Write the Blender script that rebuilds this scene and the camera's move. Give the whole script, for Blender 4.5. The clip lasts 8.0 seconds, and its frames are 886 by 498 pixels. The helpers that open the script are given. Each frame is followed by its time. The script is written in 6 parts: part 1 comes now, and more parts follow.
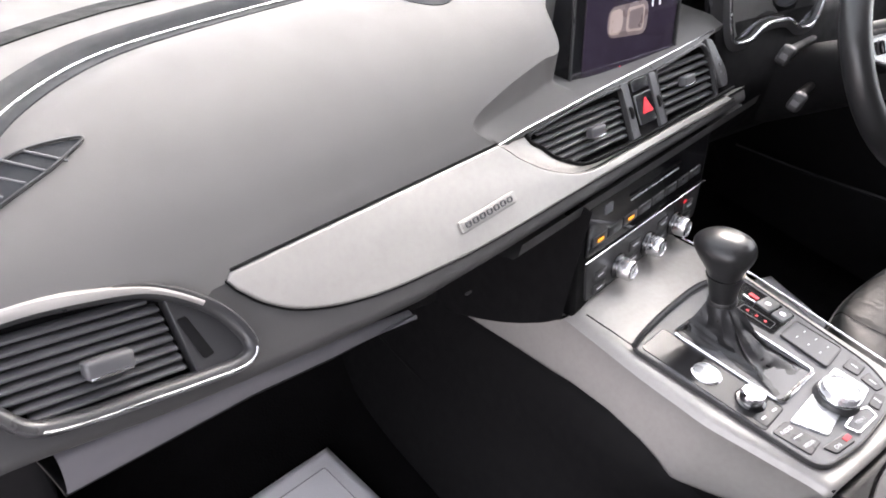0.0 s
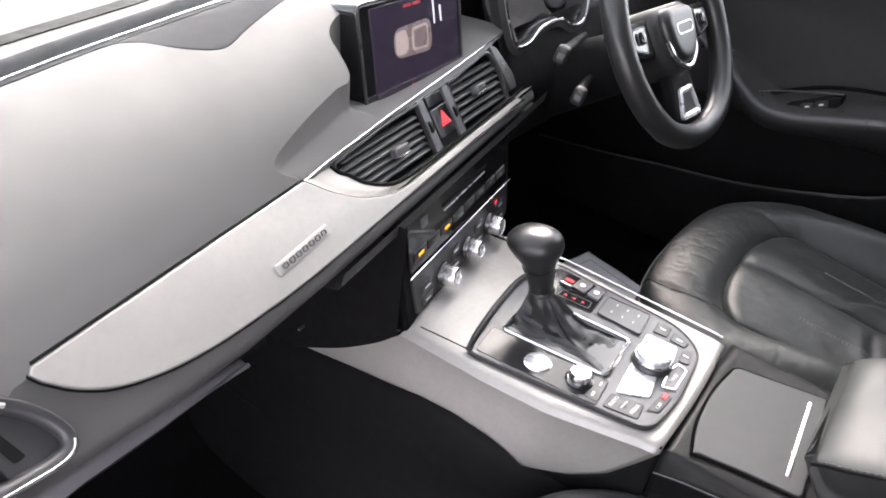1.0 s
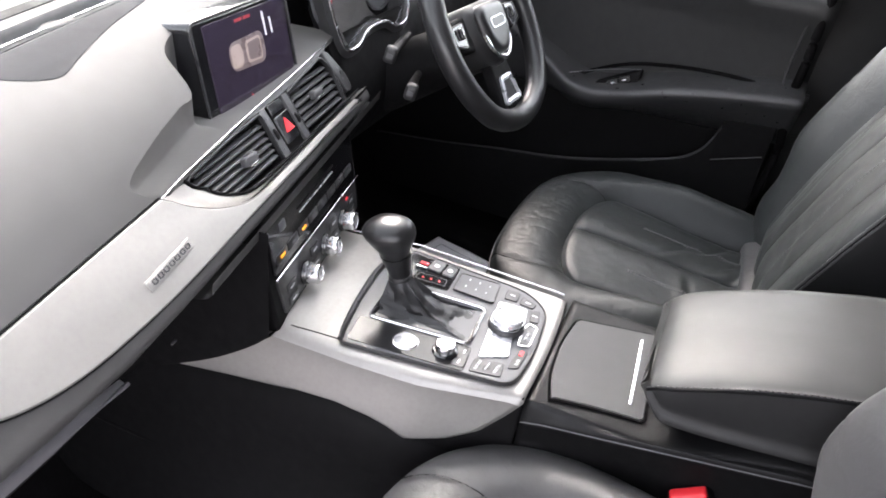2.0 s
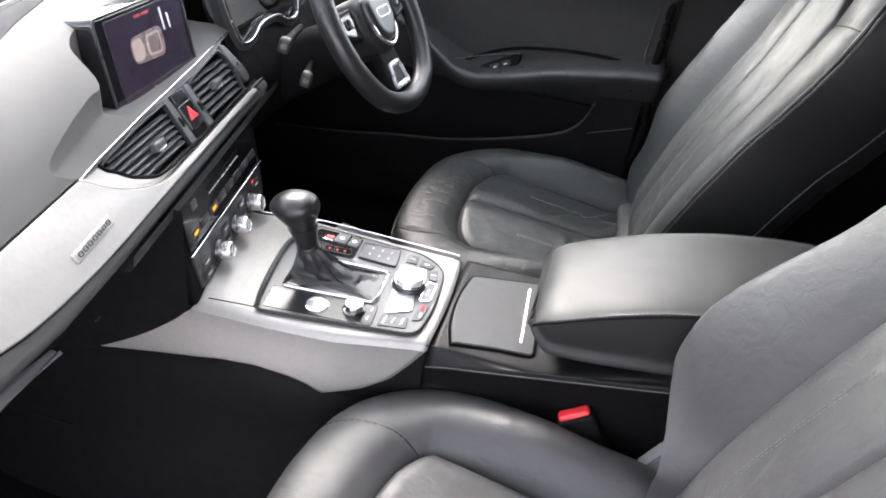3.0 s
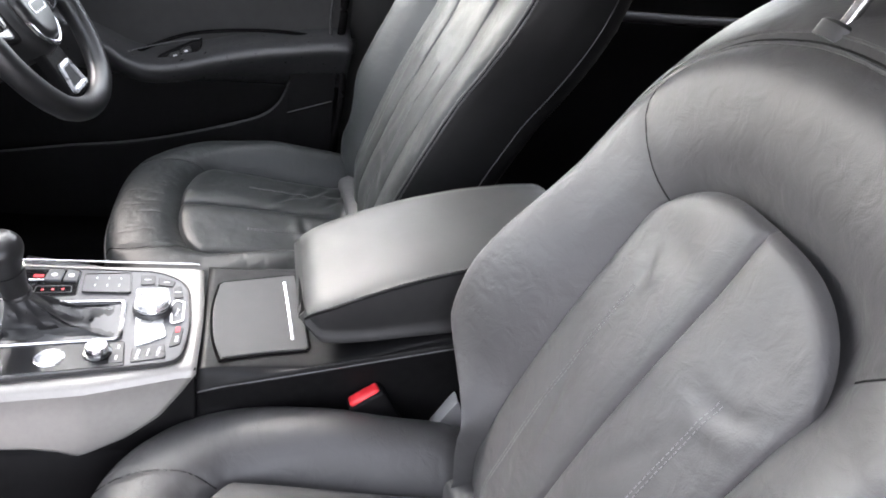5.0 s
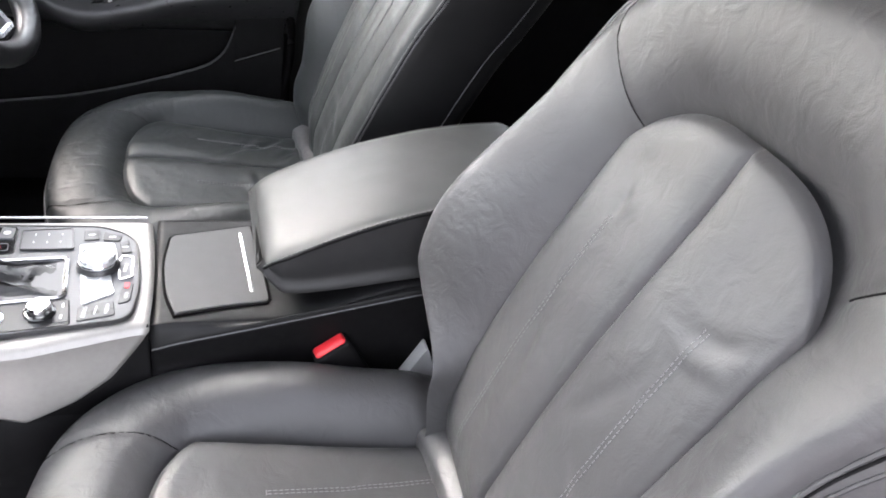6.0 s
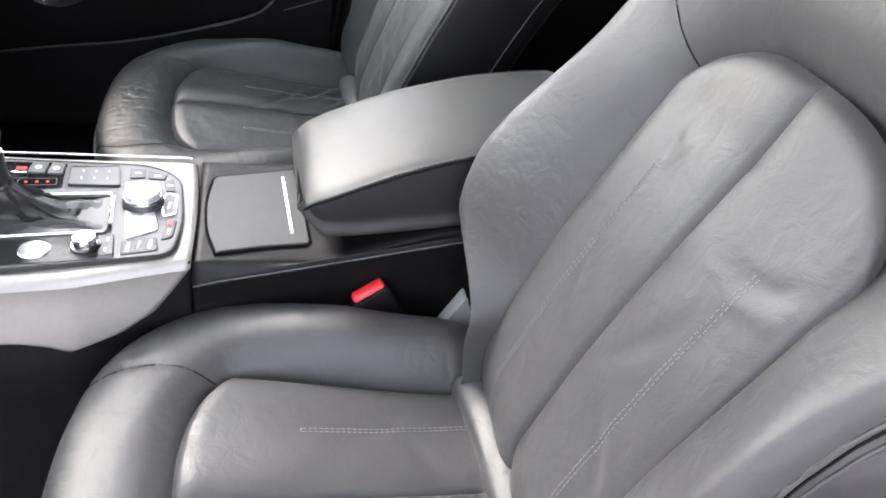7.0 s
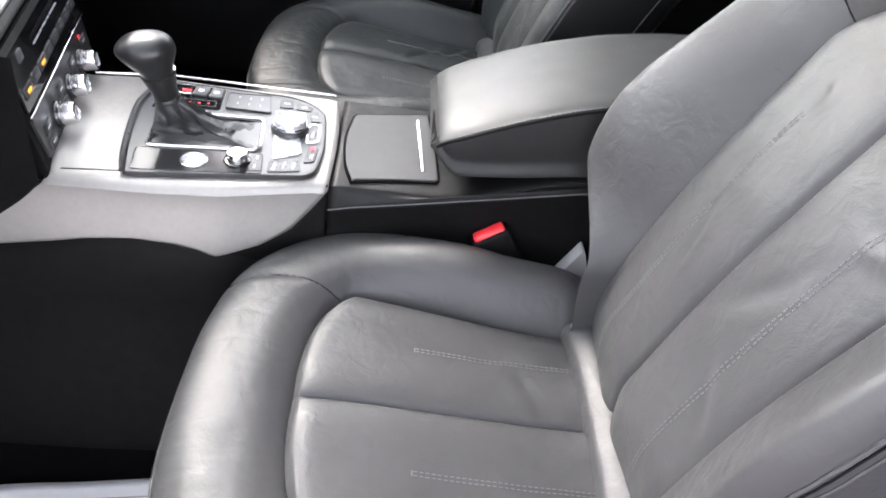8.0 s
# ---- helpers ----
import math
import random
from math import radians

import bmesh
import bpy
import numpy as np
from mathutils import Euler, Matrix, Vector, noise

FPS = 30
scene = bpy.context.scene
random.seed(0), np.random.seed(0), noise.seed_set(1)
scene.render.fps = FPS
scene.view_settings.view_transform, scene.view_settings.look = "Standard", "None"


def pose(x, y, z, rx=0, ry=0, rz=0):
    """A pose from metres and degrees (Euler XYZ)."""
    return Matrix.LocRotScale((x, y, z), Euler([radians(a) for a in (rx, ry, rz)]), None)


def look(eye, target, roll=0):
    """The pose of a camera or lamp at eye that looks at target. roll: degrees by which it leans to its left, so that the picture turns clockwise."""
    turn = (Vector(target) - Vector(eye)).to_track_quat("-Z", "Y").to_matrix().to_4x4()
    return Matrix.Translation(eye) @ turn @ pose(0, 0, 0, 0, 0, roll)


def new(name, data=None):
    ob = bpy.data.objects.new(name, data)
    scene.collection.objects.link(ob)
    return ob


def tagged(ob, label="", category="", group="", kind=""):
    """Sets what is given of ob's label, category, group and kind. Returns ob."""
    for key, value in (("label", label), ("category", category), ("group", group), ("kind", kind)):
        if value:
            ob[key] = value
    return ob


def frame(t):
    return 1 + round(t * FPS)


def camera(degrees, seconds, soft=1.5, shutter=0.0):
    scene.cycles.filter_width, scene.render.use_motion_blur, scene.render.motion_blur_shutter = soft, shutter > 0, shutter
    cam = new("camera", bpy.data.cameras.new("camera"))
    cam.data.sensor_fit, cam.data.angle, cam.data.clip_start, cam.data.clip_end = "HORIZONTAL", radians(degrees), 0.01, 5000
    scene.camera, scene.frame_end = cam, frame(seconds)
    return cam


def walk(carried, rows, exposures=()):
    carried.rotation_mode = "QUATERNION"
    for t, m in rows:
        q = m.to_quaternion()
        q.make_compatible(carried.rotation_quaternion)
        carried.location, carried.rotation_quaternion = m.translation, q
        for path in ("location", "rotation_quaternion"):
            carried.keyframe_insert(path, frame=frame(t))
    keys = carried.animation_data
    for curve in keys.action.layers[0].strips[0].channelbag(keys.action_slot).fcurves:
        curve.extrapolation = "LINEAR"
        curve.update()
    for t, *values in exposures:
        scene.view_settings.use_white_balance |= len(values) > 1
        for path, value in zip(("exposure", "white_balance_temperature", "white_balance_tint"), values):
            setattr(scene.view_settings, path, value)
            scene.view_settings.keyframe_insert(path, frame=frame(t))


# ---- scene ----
cam = camera(61.4, 8.0, 1.8)
PATH = [
    (0, (-0.736, 0.065, 0.987), (0.357, 1.234, -0.213), 8.7),
    (0.5, (-0.725, 0.068, 1.001), (0.534, 1.102, -0.159), 8.5),
    (1, (-0.721, 0.056, 1.013), (0.671, 0.932, -0.125), 8.0),
    (1.5, (-0.737, 0.051, 1.029), (0.767, 0.754, -0.087), 7.8),
    (2, (-0.774, 0.036, 1.041), (0.81, 0.57, -0.058), 8.2),
    (3.5, (-0.894, -0.019, 1.064), (0.793, 0.146, 0.003), 9.0),
    (4, (-0.885, 0.001, 1.064), (0.818, -0.041, 0.017), 9.7),
    (4.5, (-0.864, 0.045, 1.05), (0.83, -0.237, 0.024), 10.4),
    (5, (-0.845, 0.066, 1.043), (0.81, -0.426, 0.033), 10.4),
    (6.5, (-0.817, 0.059, 0.981), (0.736, -0.53, -0.133), 10.3),
    (7, (-0.825, 0.054, 0.973), (0.724, -0.428, -0.198), 10.5),
    (7.5, (-0.841, 0.055, 0.963), (0.709, -0.288, -0.254), 10.6),
    (8, (-0.881, 0.071, 0.944), (0.679, -0.125, -0.292), 10.4),
]
walk(cam, [(t, look(eye, target, roll)) for t, eye, target, roll in PATH],
     exposures=[(0.0, 2.31, 6800, 19), (2.0, 2.40, 6730, 17), (4.0, 2.51, 6540, 16), (6.0, 2.62, 6580, 16), (8.0, 2.64, 6560, 16)])

# ---- world, sun, exposure ----
world = bpy.data.worlds.new("sky")
scene.world = world
world.use_nodes = True
wn = world.node_tree.nodes
sky = wn.new("ShaderNodeTexSky")
sky.sky_type, sky.sun_disc = "NISHITA", False
SUN_EL, SUN_AZ = radians(36), radians(55)
sky.sun_elevation, sky.sun_rotation = SUN_EL, SUN_AZ
sky.air_density, sky.dust_density, sky.ozone_density = 1.0, 1.6, 1.0
wn["Background"].inputs["Strength"].default_value = 0.225
haze = wn.new("ShaderNodeHueSaturation")
haze.inputs["Saturation"].default_value = 0.3
world.node_tree.links.new(sky.outputs["Color"], haze.inputs["Color"])
world.node_tree.links.new(haze.outputs["Color"], wn["Background"].inputs["Color"])
sun_data = bpy.data.lights.new("sun", "SUN")
sun_data.energy, sun_data.angle, sun_data.color = 0.42, radians(14), (1.0, 0.93, 0.85)
sun_lamp = new("sun", sun_data)
sun_way = Vector((math.sin(SUN_AZ) * math.cos(SUN_EL), math.cos(SUN_AZ) * math.cos(SUN_EL), math.sin(SUN_EL)))
sun_lamp.matrix_world = look(sun_way * 20, (0, 0, 0))

# ---- materials ----
def material(name, colour, rough=0.5, metal=0.0, grain=0.0, grain_size=0.001, vary=0.15, vary_size=0.05, spec=0.5,
             coat=0.0, emit=None, power=0.0, kind="noise", aniso=0.0, sheen=0.0, rough_vary=0.08, pucker_depth=0.0):
    m = bpy.data.materials.new(name)
    m.use_nodes = True
    nt = m.node_tree
    b = nt.nodes["Principled BSDF"]
    co = nt.nodes.new("ShaderNodeTexCoord")
    big = nt.nodes.new("ShaderNodeTexNoise")
    big.inputs["Scale"].default_value = 1.0 / vary_size
    big.inputs["Detail"].default_value = 5
    nt.links.new(co.outputs["Object"], big.inputs["Vector"])
    ramp = nt.nodes.new("ShaderNodeMix")
    ramp.data_type = "RGBA"
    lo = [c * (1 - vary) for c in colour]
    hi = [min(1, c * (1 + vary)) for c in colour]
    ramp.inputs["A"].default_value = (*lo, 1)
    ramp.inputs["B"].default_value = (*hi, 1)
    nt.links.new(big.outputs["Fac"], ramp.inputs["Factor"])
    nt.links.new(ramp.outputs["Result"], b.inputs["Base Color"])
    rr = nt.nodes.new("ShaderNodeMapRange")
    rr.inputs["From Min"].default_value, rr.inputs["From Max"].default_value = 0.3, 0.7
    rr.inputs["To Min"].default_value = max(0.02, rough - rough_vary)
    rr.inputs["To Max"].default_value = min(1, rough + rough_vary)
    mid = nt.nodes.new("ShaderNodeTexNoise")
    mid.inputs["Scale"].default_value = 3.1 / vary_size
    mid.inputs["Detail"].default_value = 3
    nt.links.new(co.outputs["Object"], mid.inputs["Vector"])
    nt.links.new(mid.outputs["Fac"], rr.inputs["Value"])
    nt.links.new(rr.outputs["Result"], b.inputs["Roughness"])
    b.inputs["Metallic"].default_value = metal
    b.inputs["Specular IOR Level"].default_value = spec
    b.inputs["Coat Weight"].default_value = coat
    b.inputs["Coat Roughness"].default_value = 0.06
    b.inputs["Sheen Weight"].default_value = sheen
    b.inputs["Anisotropic"].default_value = aniso
    if emit:
        b.inputs["Emission Color"].default_value = (*emit, 1)
        b.inputs["Emission Strength"].default_value = power
    if grain:
        if kind == "leather":
            g = nt.nodes.new("ShaderNodeTexVoronoi")
            g.feature = "SMOOTH_F1"
            out = g.outputs["Distance"]
        elif kind == "dots":
            g = nt.nodes.new("ShaderNodeTexVoronoi")
            g.inputs["Randomness"].default_value = 0.0
            out = g.outputs["Distance"]
        else:
            g = nt.nodes.new("ShaderNodeTexNoise")
            g.inputs["Detail"].default_value = 2
            out = g.outputs["Fac"]
        g.inputs["Scale"].default_value = 1.0 / grain_size
        nt.links.new(co.outputs["Object"], g.inputs["Vector"])
        bump = nt.nodes.new("ShaderNodeBump")
        bump.inputs["Strength"].default_value = grain
        bump.inputs["Distance"].default_value = grain_size * 0.4
        nt.links.new(out, bump.inputs["Height"])
        nt.links.new(bump.outputs["Normal"], b.inputs["Normal"])
        if pucker_depth:
            # soft puckers of the hide under the fine grain
            soft_ = nt.nodes.new("ShaderNodeTexNoise")
            soft_.inputs["Scale"].default_value = 42.0
            soft_.inputs["Detail"].default_value = 3
            soft_.inputs["Distortion"].default_value = 0.8
            nt.links.new(co.outputs["Object"], soft_.inputs["Vector"])
            pucker = nt.nodes.new("ShaderNodeBump")
            pucker.inputs["Strength"].default_value = 0.4
            pucker.inputs["Distance"].default_value = pucker_depth
            nt.links.new(soft_.outputs["Fac"], pucker.inputs["Height"])
            nt.links.new(pucker.outputs["Normal"], bump.inputs["Normal"])
    return m


def glass_material(name, tint=(0.9, 0.95, 0.93)):
    m = bpy.data.materials.new(name)
    m.use_nodes = True
    b = m.node_tree.nodes["Principled BSDF"]
    b.inputs["Base Color"].default_value = (*tint, 1)
    b.inputs["Roughness"].default_value = 0.0
    b.inputs["Transmission Weight"].default_value = 1.0
    b.inputs["IOR"].default_value = 1.0
    return m


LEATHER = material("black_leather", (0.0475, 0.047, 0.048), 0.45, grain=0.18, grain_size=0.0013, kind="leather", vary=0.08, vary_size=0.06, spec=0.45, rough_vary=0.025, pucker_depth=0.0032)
# One armrest leather in two tones: light in the top's colour, shade in the sides'.
ARM_LIT = material("smooth_lit_leather", (0.055, 0.056, 0.055), 0.45, vary=0.06, vary_size=0.05, spec=0.24, rough_vary=0.02)
ARM_SHADED = material("shaded_side_leather", (0.018, 0.018, 0.0185), 0.5, grain=0.16, grain_size=0.0012, kind="leather", vary=0.1, vary_size=0.05, spec=0.35)
# Darkened below LEATHER to offset too much sun on the driver's seat.
DRIVER_LEATHER = material("creased_black_leather", (0.020, 0.0225, 0.0225), 0.45, grain=0.12, grain_size=0.0013, kind="leather", vary=0.15, vary_size=0.04, spec=0.36, rough_vary=0.03, pucker_depth=0.0025)
# One dash skin in two tones: pale lit pad, face darkened for shade.
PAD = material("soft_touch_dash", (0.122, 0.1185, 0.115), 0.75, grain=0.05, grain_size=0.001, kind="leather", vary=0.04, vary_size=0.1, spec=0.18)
PAD_SHADED = material("shaded_dash", (0.044, 0.043, 0.0425), 0.6, grain=0.1, grain_size=0.001, kind="leather", vary=0.08, vary_size=0.1, spec=0.4)
# Black of the console body; on the driver's seat sides it paints their shade.
TRIM_AND_SHADE = material("black_trim_and_shade", (0.007, 0.007, 0.0075), 0.5, grain=0.15, grain_size=0.0012, kind="leather", vary=0.12, vary_size=0.06, spec=0.22)
PLASTIC = material("black_grained_plastic", (0.016, 0.016, 0.0165), 0.5, grain=0.25, grain_size=0.001, kind="leather", vary=0.15, vary_size=0.06)
# Darkened past black plastic: blocked door light is put into this colour.
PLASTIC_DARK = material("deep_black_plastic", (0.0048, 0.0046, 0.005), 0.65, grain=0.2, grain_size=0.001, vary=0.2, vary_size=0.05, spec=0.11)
SATIN = material("satin_black_plastic", (0.03, 0.03, 0.031), 0.35, vary=0.1, vary_size=0.05)
SLAT = material("grey_vent_slat", (0.07, 0.07, 0.073), 0.38, vary=0.06)
GRIP = material("smooth_grip_leather", (0.014, 0.014, 0.0145), 0.32, grain=0.03, grain_size=0.001, vary=0.12, vary_size=0.03, rough_vary=0.03)
BOOT = material("glossy_boot_leather", (0.018, 0.018, 0.019), 0.34, grain=0.15, grain_size=0.0012, kind="leather", vary=0.2)
RUBBER = material("dark_rubber", (0.022, 0.024, 0.027), 0.7, vary=0.1, vary_size=0.05, spec=0.2)
# Glovebox edge: light bounced from paper and sky is put into this pale tone.
GLOVE = material("bounce_lit_plastic", (0.15, 0.145, 0.155), 0.6, grain=0.1, grain_size=0.001, vary=0.06, rough_vary=0.03)
LID_GREY = material("matte_grey_plastic", (0.038, 0.038, 0.039), 0.55, grain=0.1, grain_size=0.0008, vary=0.05, rough_vary=0.02)
MIRROR_BLACK = material("mirror_black", (0.02, 0.02, 0.021), 0.14, vary=0.1, spec=0.28, rough_vary=0.02)
GLOSS = material("piano_black", (0.008, 0.008, 0.009), 0.12, vary=0.2, coat=0.6, rough_vary=0.04)
PANEL = material("anthracite_control_panel", (0.085, 0.087, 0.093), 0.36, vary=0.05, vary_size=0.03, rough_vary=0.02)
ALU = material("brushed_aluminium_trim", (0.37, 0.357, 0.338), 0.5, metal=0.65, grain=0.12, grain_size=0.0006, vary=0.05, vary_size=0.02, aniso=0.4)
CHROME = material("satin_chrome", (0.78, 0.78, 0.79), 0.2, metal=1.0, vary=0.04)
SILVER = material("silver_paint", (0.66, 0.67, 0.69), 0.3, metal=0.6, vary=0.05)
# Carpet likewise, its colour lowered for the shade in the footwell.
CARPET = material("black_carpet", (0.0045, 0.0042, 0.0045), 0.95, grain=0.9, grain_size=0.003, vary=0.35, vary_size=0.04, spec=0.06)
PAPER = material("paper_mat", (0.88, 0.87, 0.88), 0.8, grain=0.1, grain_size=0.004, vary=0.03, vary_size=0.1)
PRINT = material("faded_print", (0.4, 0.38, 0.4), 0.8, vary=0.1)
THREAD = material("grey_thread", (0.16, 0.16, 0.163), 0.7, vary=0.1)
RED = material("red_release_button", (0.75, 0.03, 0.04), 0.4, vary=0.08, emit=(0.9, 0.03, 0.05), power=0.0)
RED_LIT = material("lit_red_symbol", (0.5, 0.02, 0.03), 0.4, emit=(1.0, 0.06, 0.08), power=0.13)
RED_DIM = material("dim_red_caption", (0.10, 0.01, 0.015), 0.4, emit=(0.6, 0.04, 0.06), power=0.10)
ORANGE_LIT = material("lit_amber_lamp", (0.8, 0.3, 0.02), 0.4, emit=(1.0, 0.36, 0.02), power=0.35)
SCREEN = material("lit_screen", (0.012, 0.01, 0.02), 0.12, vary=0.1, emit=(0.085, 0.066, 0.085), power=0.05)
SCREEN_LINE = material("lit_screen_graphics", (0.2, 0.18, 0.18), 0.3, emit=(0.6, 0.45, 0.38), power=0.085)
SCREEN_DIM = material("dim_screen_graphics", (0.08, 0.07, 0.08), 0.3, emit=(0.3, 0.22, 0.19), power=0.07)
WHITE_MARK = material("white_print", (0.7, 0.7, 0.72), 0.5, vary=0.05)
HEADLINER = material("grey_headliner", (0.33, 0.33, 0.33), 0.95, vary=0.06, grain=0.2, grain_size=0.002)
# Unseen ground, set pale to bounce more light into the cabin.
BOUNCE_GROUND = material("bounce_ground", (0.44, 0.40, 0.40), 0.9, grain=0.8, grain_size=0.008, vary=0.2, vary_size=0.5)
GLASS = glass_material("clear_glass")


# ---- modelling helpers ----
def empty(name, at, **tags):
    ob = new(name)
    ob.empty_display_size = 0.05
    ob.location = at
    return tagged(ob, **tags)


def part(name, bm, mat, parent=None, label="", smooth=True, angle=40):
    """Link a bmesh in world places as one mesh object under a thing or a part."""
    me = bpy.data.meshes.new(name)
    bmesh.ops.recalc_face_normals(bm, faces=bm.faces)
    bm.to_mesh(me)
    bm.free()
    me.materials.append(mat)
    if smooth:
        me.shade_smooth()
        me.set_sharp_from_angle(angle=radians(angle))
    ob = new(name, me)
    if parent is not None:
        ob.parent = parent
        top = parent
        shift = Vector(parent.location)
        while top.parent:
            top = top.parent
        if parent.parent is None and parent.type == "EMPTY":
            ob.matrix_parent_inverse = Matrix.Translation(-shift)
    if label:
        ob["label"] = label
    return ob


def solid(ob, thick, offset=-1.0):
    """Give a sheet its thickness."""
    mod = ob.modifiers.new("thickness", "SOLIDIFY")
    mod.thickness, mod.offset = thick, offset
    return ob


def cr(pts, n, closed=False):
    """Smooth curve through the points, n samples."""
    p = np.asarray(pts, float)
    k = len(p)
    if closed:
        q = np.vstack([p[-1], p, p[0], p[1]])
        t = np.linspace(0, k, n, endpoint=False)
    else:
        q = np.vstack([2 * p[0] - p[1], p, 2 * p[-1] - p[-2]])
        t = np.linspace(0, k - 1, n)
    i = np.minimum(t.astype(int), (k if closed else k - 1) - 1)
    f = (t - i)[:, None]
    a, b, c, d = q[i], q[i + 1], q[i + 2], q[i + 3]
    return 0.5 * (2 * b + (c - a) * f + (2 * a - 5 * b + 4 * c - d) * f ** 2 + (3 * b - a - 3 * c + d) * f ** 3)


def rounded(poly, r, n=6):
    """A polygon with its corners rounded."""
    p = np.asarray(poly, float)
    out = []
    k = len(p)
    rs = r if isinstance(r, (list, tuple)) else [r] * k
    for i in range(k):
        a, b, c = p[i - 1], p[i], p[(i + 1) % k]
        la, lc = np.linalg.norm(a - b), np.linalg.norm(c - b)
        d = min(rs[i], 0.48 * la, 0.48 * lc)
        s, e = b + (a - b) / la * d, b + (c - b) / lc * d
        for j in range(n + 1):
            t = j / n
            out.append((1 - t) ** 2 * s + 2 * t * (1 - t) * b + t * t * e)
    return np.array(out)


def ccw(p):
    p = np.asarray(p, float)
    x, y = p[:, 0], p[:, 1]
    return p if np.sum(x * np.roll(y, -1) - np.roll(x, -1) * y) > 0 else p[::-1]


def normals2(p):
    t = np.roll(p, -1, 0) - np.roll(p, 1, 0)
    t /= np.maximum(np.linalg.norm(t, axis=1), 1e-9)[:, None]
    return np.stack([t[:, 1], -t[:, 0]], 1)


def offset2(p, d):
    return p + normals2(p) * d


def grid_mesh(bm, g, close_u=False, close_v=False):
    """Faces over a grid of places g[i][j]."""
    m, n = len(g), len(g[0])
    vs = [[bm.verts.new(p) for p in row] for row in g]
    for i in range(m if close_u else m - 1):
        for j in range(n if close_v else n - 1):
            a, b, c, d = vs[i][j], vs[(i + 1) % m][j], vs[(i + 1) % m][(j + 1) % n], vs[i][(j + 1) % n]
            bm.faces.new((a, b, c, d))
    return vs


def slab(poly, m, z0, z1, bevel=0.001, seg=3, bm=None):
    """A plate of the outline poly in the plane of m, from z0 to z1, its upper edge rounded."""
    bm = bm or bmesh.new()
    p = ccw(poly)
    rings = [(0, z0)]
    for k in range(seg + 1):
        a = k / seg * math.pi / 2
        rings.append((bevel * (1 - math.cos(a)), z1 - bevel + bevel * math.sin(a)))
    rings.append((bevel * 1.2 + 0.0001, z1))
    g = []
    for ins, z in rings:
        q = offset2(p, -ins)
        g.append([m @ Vector((x, y, z)) for x, y in q])
    vs = grid_mesh(bm, g, close_v=True)
    bm.faces.new(vs[-1])
    bm.faces.new(vs[0][::-1])
    return bm


def loop_strip(poly, m, profile, bm=None):
    """Sweep a closed profile of (outward, up) pairs round the outline poly."""
    bm = bm or bmesh.new()
    p = ccw(poly)
    nn = normals2(p)
    g = [[m @ Vector((x + a * nx, y + a * ny, z)) for a, z in profile] for (x, y), (nx, ny) in zip(p, nn)]
    grid_mesh(bm, g, close_u=True, close_v=True)
    return bm


def tube(pts, r, seg=10, closed=False, bm=None, up=(0, 0, 1)):
    """A round bar along the places pts; r may change along it."""
    bm = bm or bmesh.new()
    p = np.asarray(pts, float)
    k = len(p)
    rs = np.broadcast_to(r, (k,))
    if closed:
        t = np.roll(p, -1, 0) - np.roll(p, 1, 0)
    else:
        t = np.gradient(p, axis=0)
    t /= np.maximum(np.linalg.norm(t, axis=1), 1e-9)[:, None]
    g = []
    for i in range(k):
        u = np.cross(t[i], up)
        if np.linalg.norm(u) < 1e-3:
            u = np.cross(t[i], (1, 0, 0))
        u /= np.linalg.norm(u)
        v = np.cross(u, t[i])
        g.append([Vector(p[i] + rs[i] * (math.cos(a) * u + math.sin(a) * v)) for a in np.linspace(0, 2 * math.pi, seg, endpoint=False)])
    vs = grid_mesh(bm, g, close_u=closed, close_v=True)
    if not closed:
        bm.faces.new(vs[0][::-1])
        bm.faces.new(vs[-1])
    return bm


def lathe(profile, m, seg=32, bm=None, sx=1.0, sy=1.0):
    """Turn (radius, height) pairs round the axis of m."""
    bm = bm or bmesh.new()
    g = [[m @ Vector((r * math.cos(a) * sx, r * math.sin(a) * sy, z)) for a in np.linspace(0, 2 * math.pi, seg, endpoint=False)] for r, z in profile]
    vs = grid_mesh(bm, g, close_v=True)
    bm.faces.new(vs[0][::-1])
    bm.faces.new(vs[-1])
    return bm


def block(size, m, bevel=0.002, seg=2, bm=None):
    """A box of that size round the origin of m with rounded edges."""
    own = bmesh.new()
    bmesh.ops.create_cube(own, size=1.0, matrix=Matrix.Diagonal((*size, 1)))
    if bevel:
        bmesh.ops.bevel(own, geom=list(own.edges), offset=bevel, segments=seg, affect="EDGES", profile=0.5)
    bmesh.ops.transform(own, matrix=m, verts=own.verts)
    if bm is None:
        return own
    me = bpy.data.meshes.new("t")
    own.to_mesh(me)
    own.free()
    bm.from_mesh(me)
    bpy.data.meshes.remove(me)
    return bm


def facing(o, yaw, tilt):
    """A plane at o: x along it to the driver's side, y up it, z out of it towards the cabin."""
    a, b = radians(yaw), radians(tilt)
    u = Vector((math.cos(a), math.sin(a), 0))
    v = Vector((-math.sin(a) * math.sin(b), math.cos(a) * math.sin(b), math.cos(b)))
    w = u.cross(v)
    m = Matrix((u, v, w)).transposed().to_4x4()
    m.translation = o
    return m


def span(poly, y):
    """Where the line at height y enters and leaves the outline."""
    xs = []
    k = len(poly)
    for i in range(k):
        (x0, y0), (x1, y1) = poly[i], poly[(i + 1) % k]
        if (y0 - y) * (y1 - y) < 0:
            xs.append(x0 + (x1 - x0) * (y - y0) / (y1 - y0))
    return (min(xs), max(xs)) if len(xs) >= 2 else None


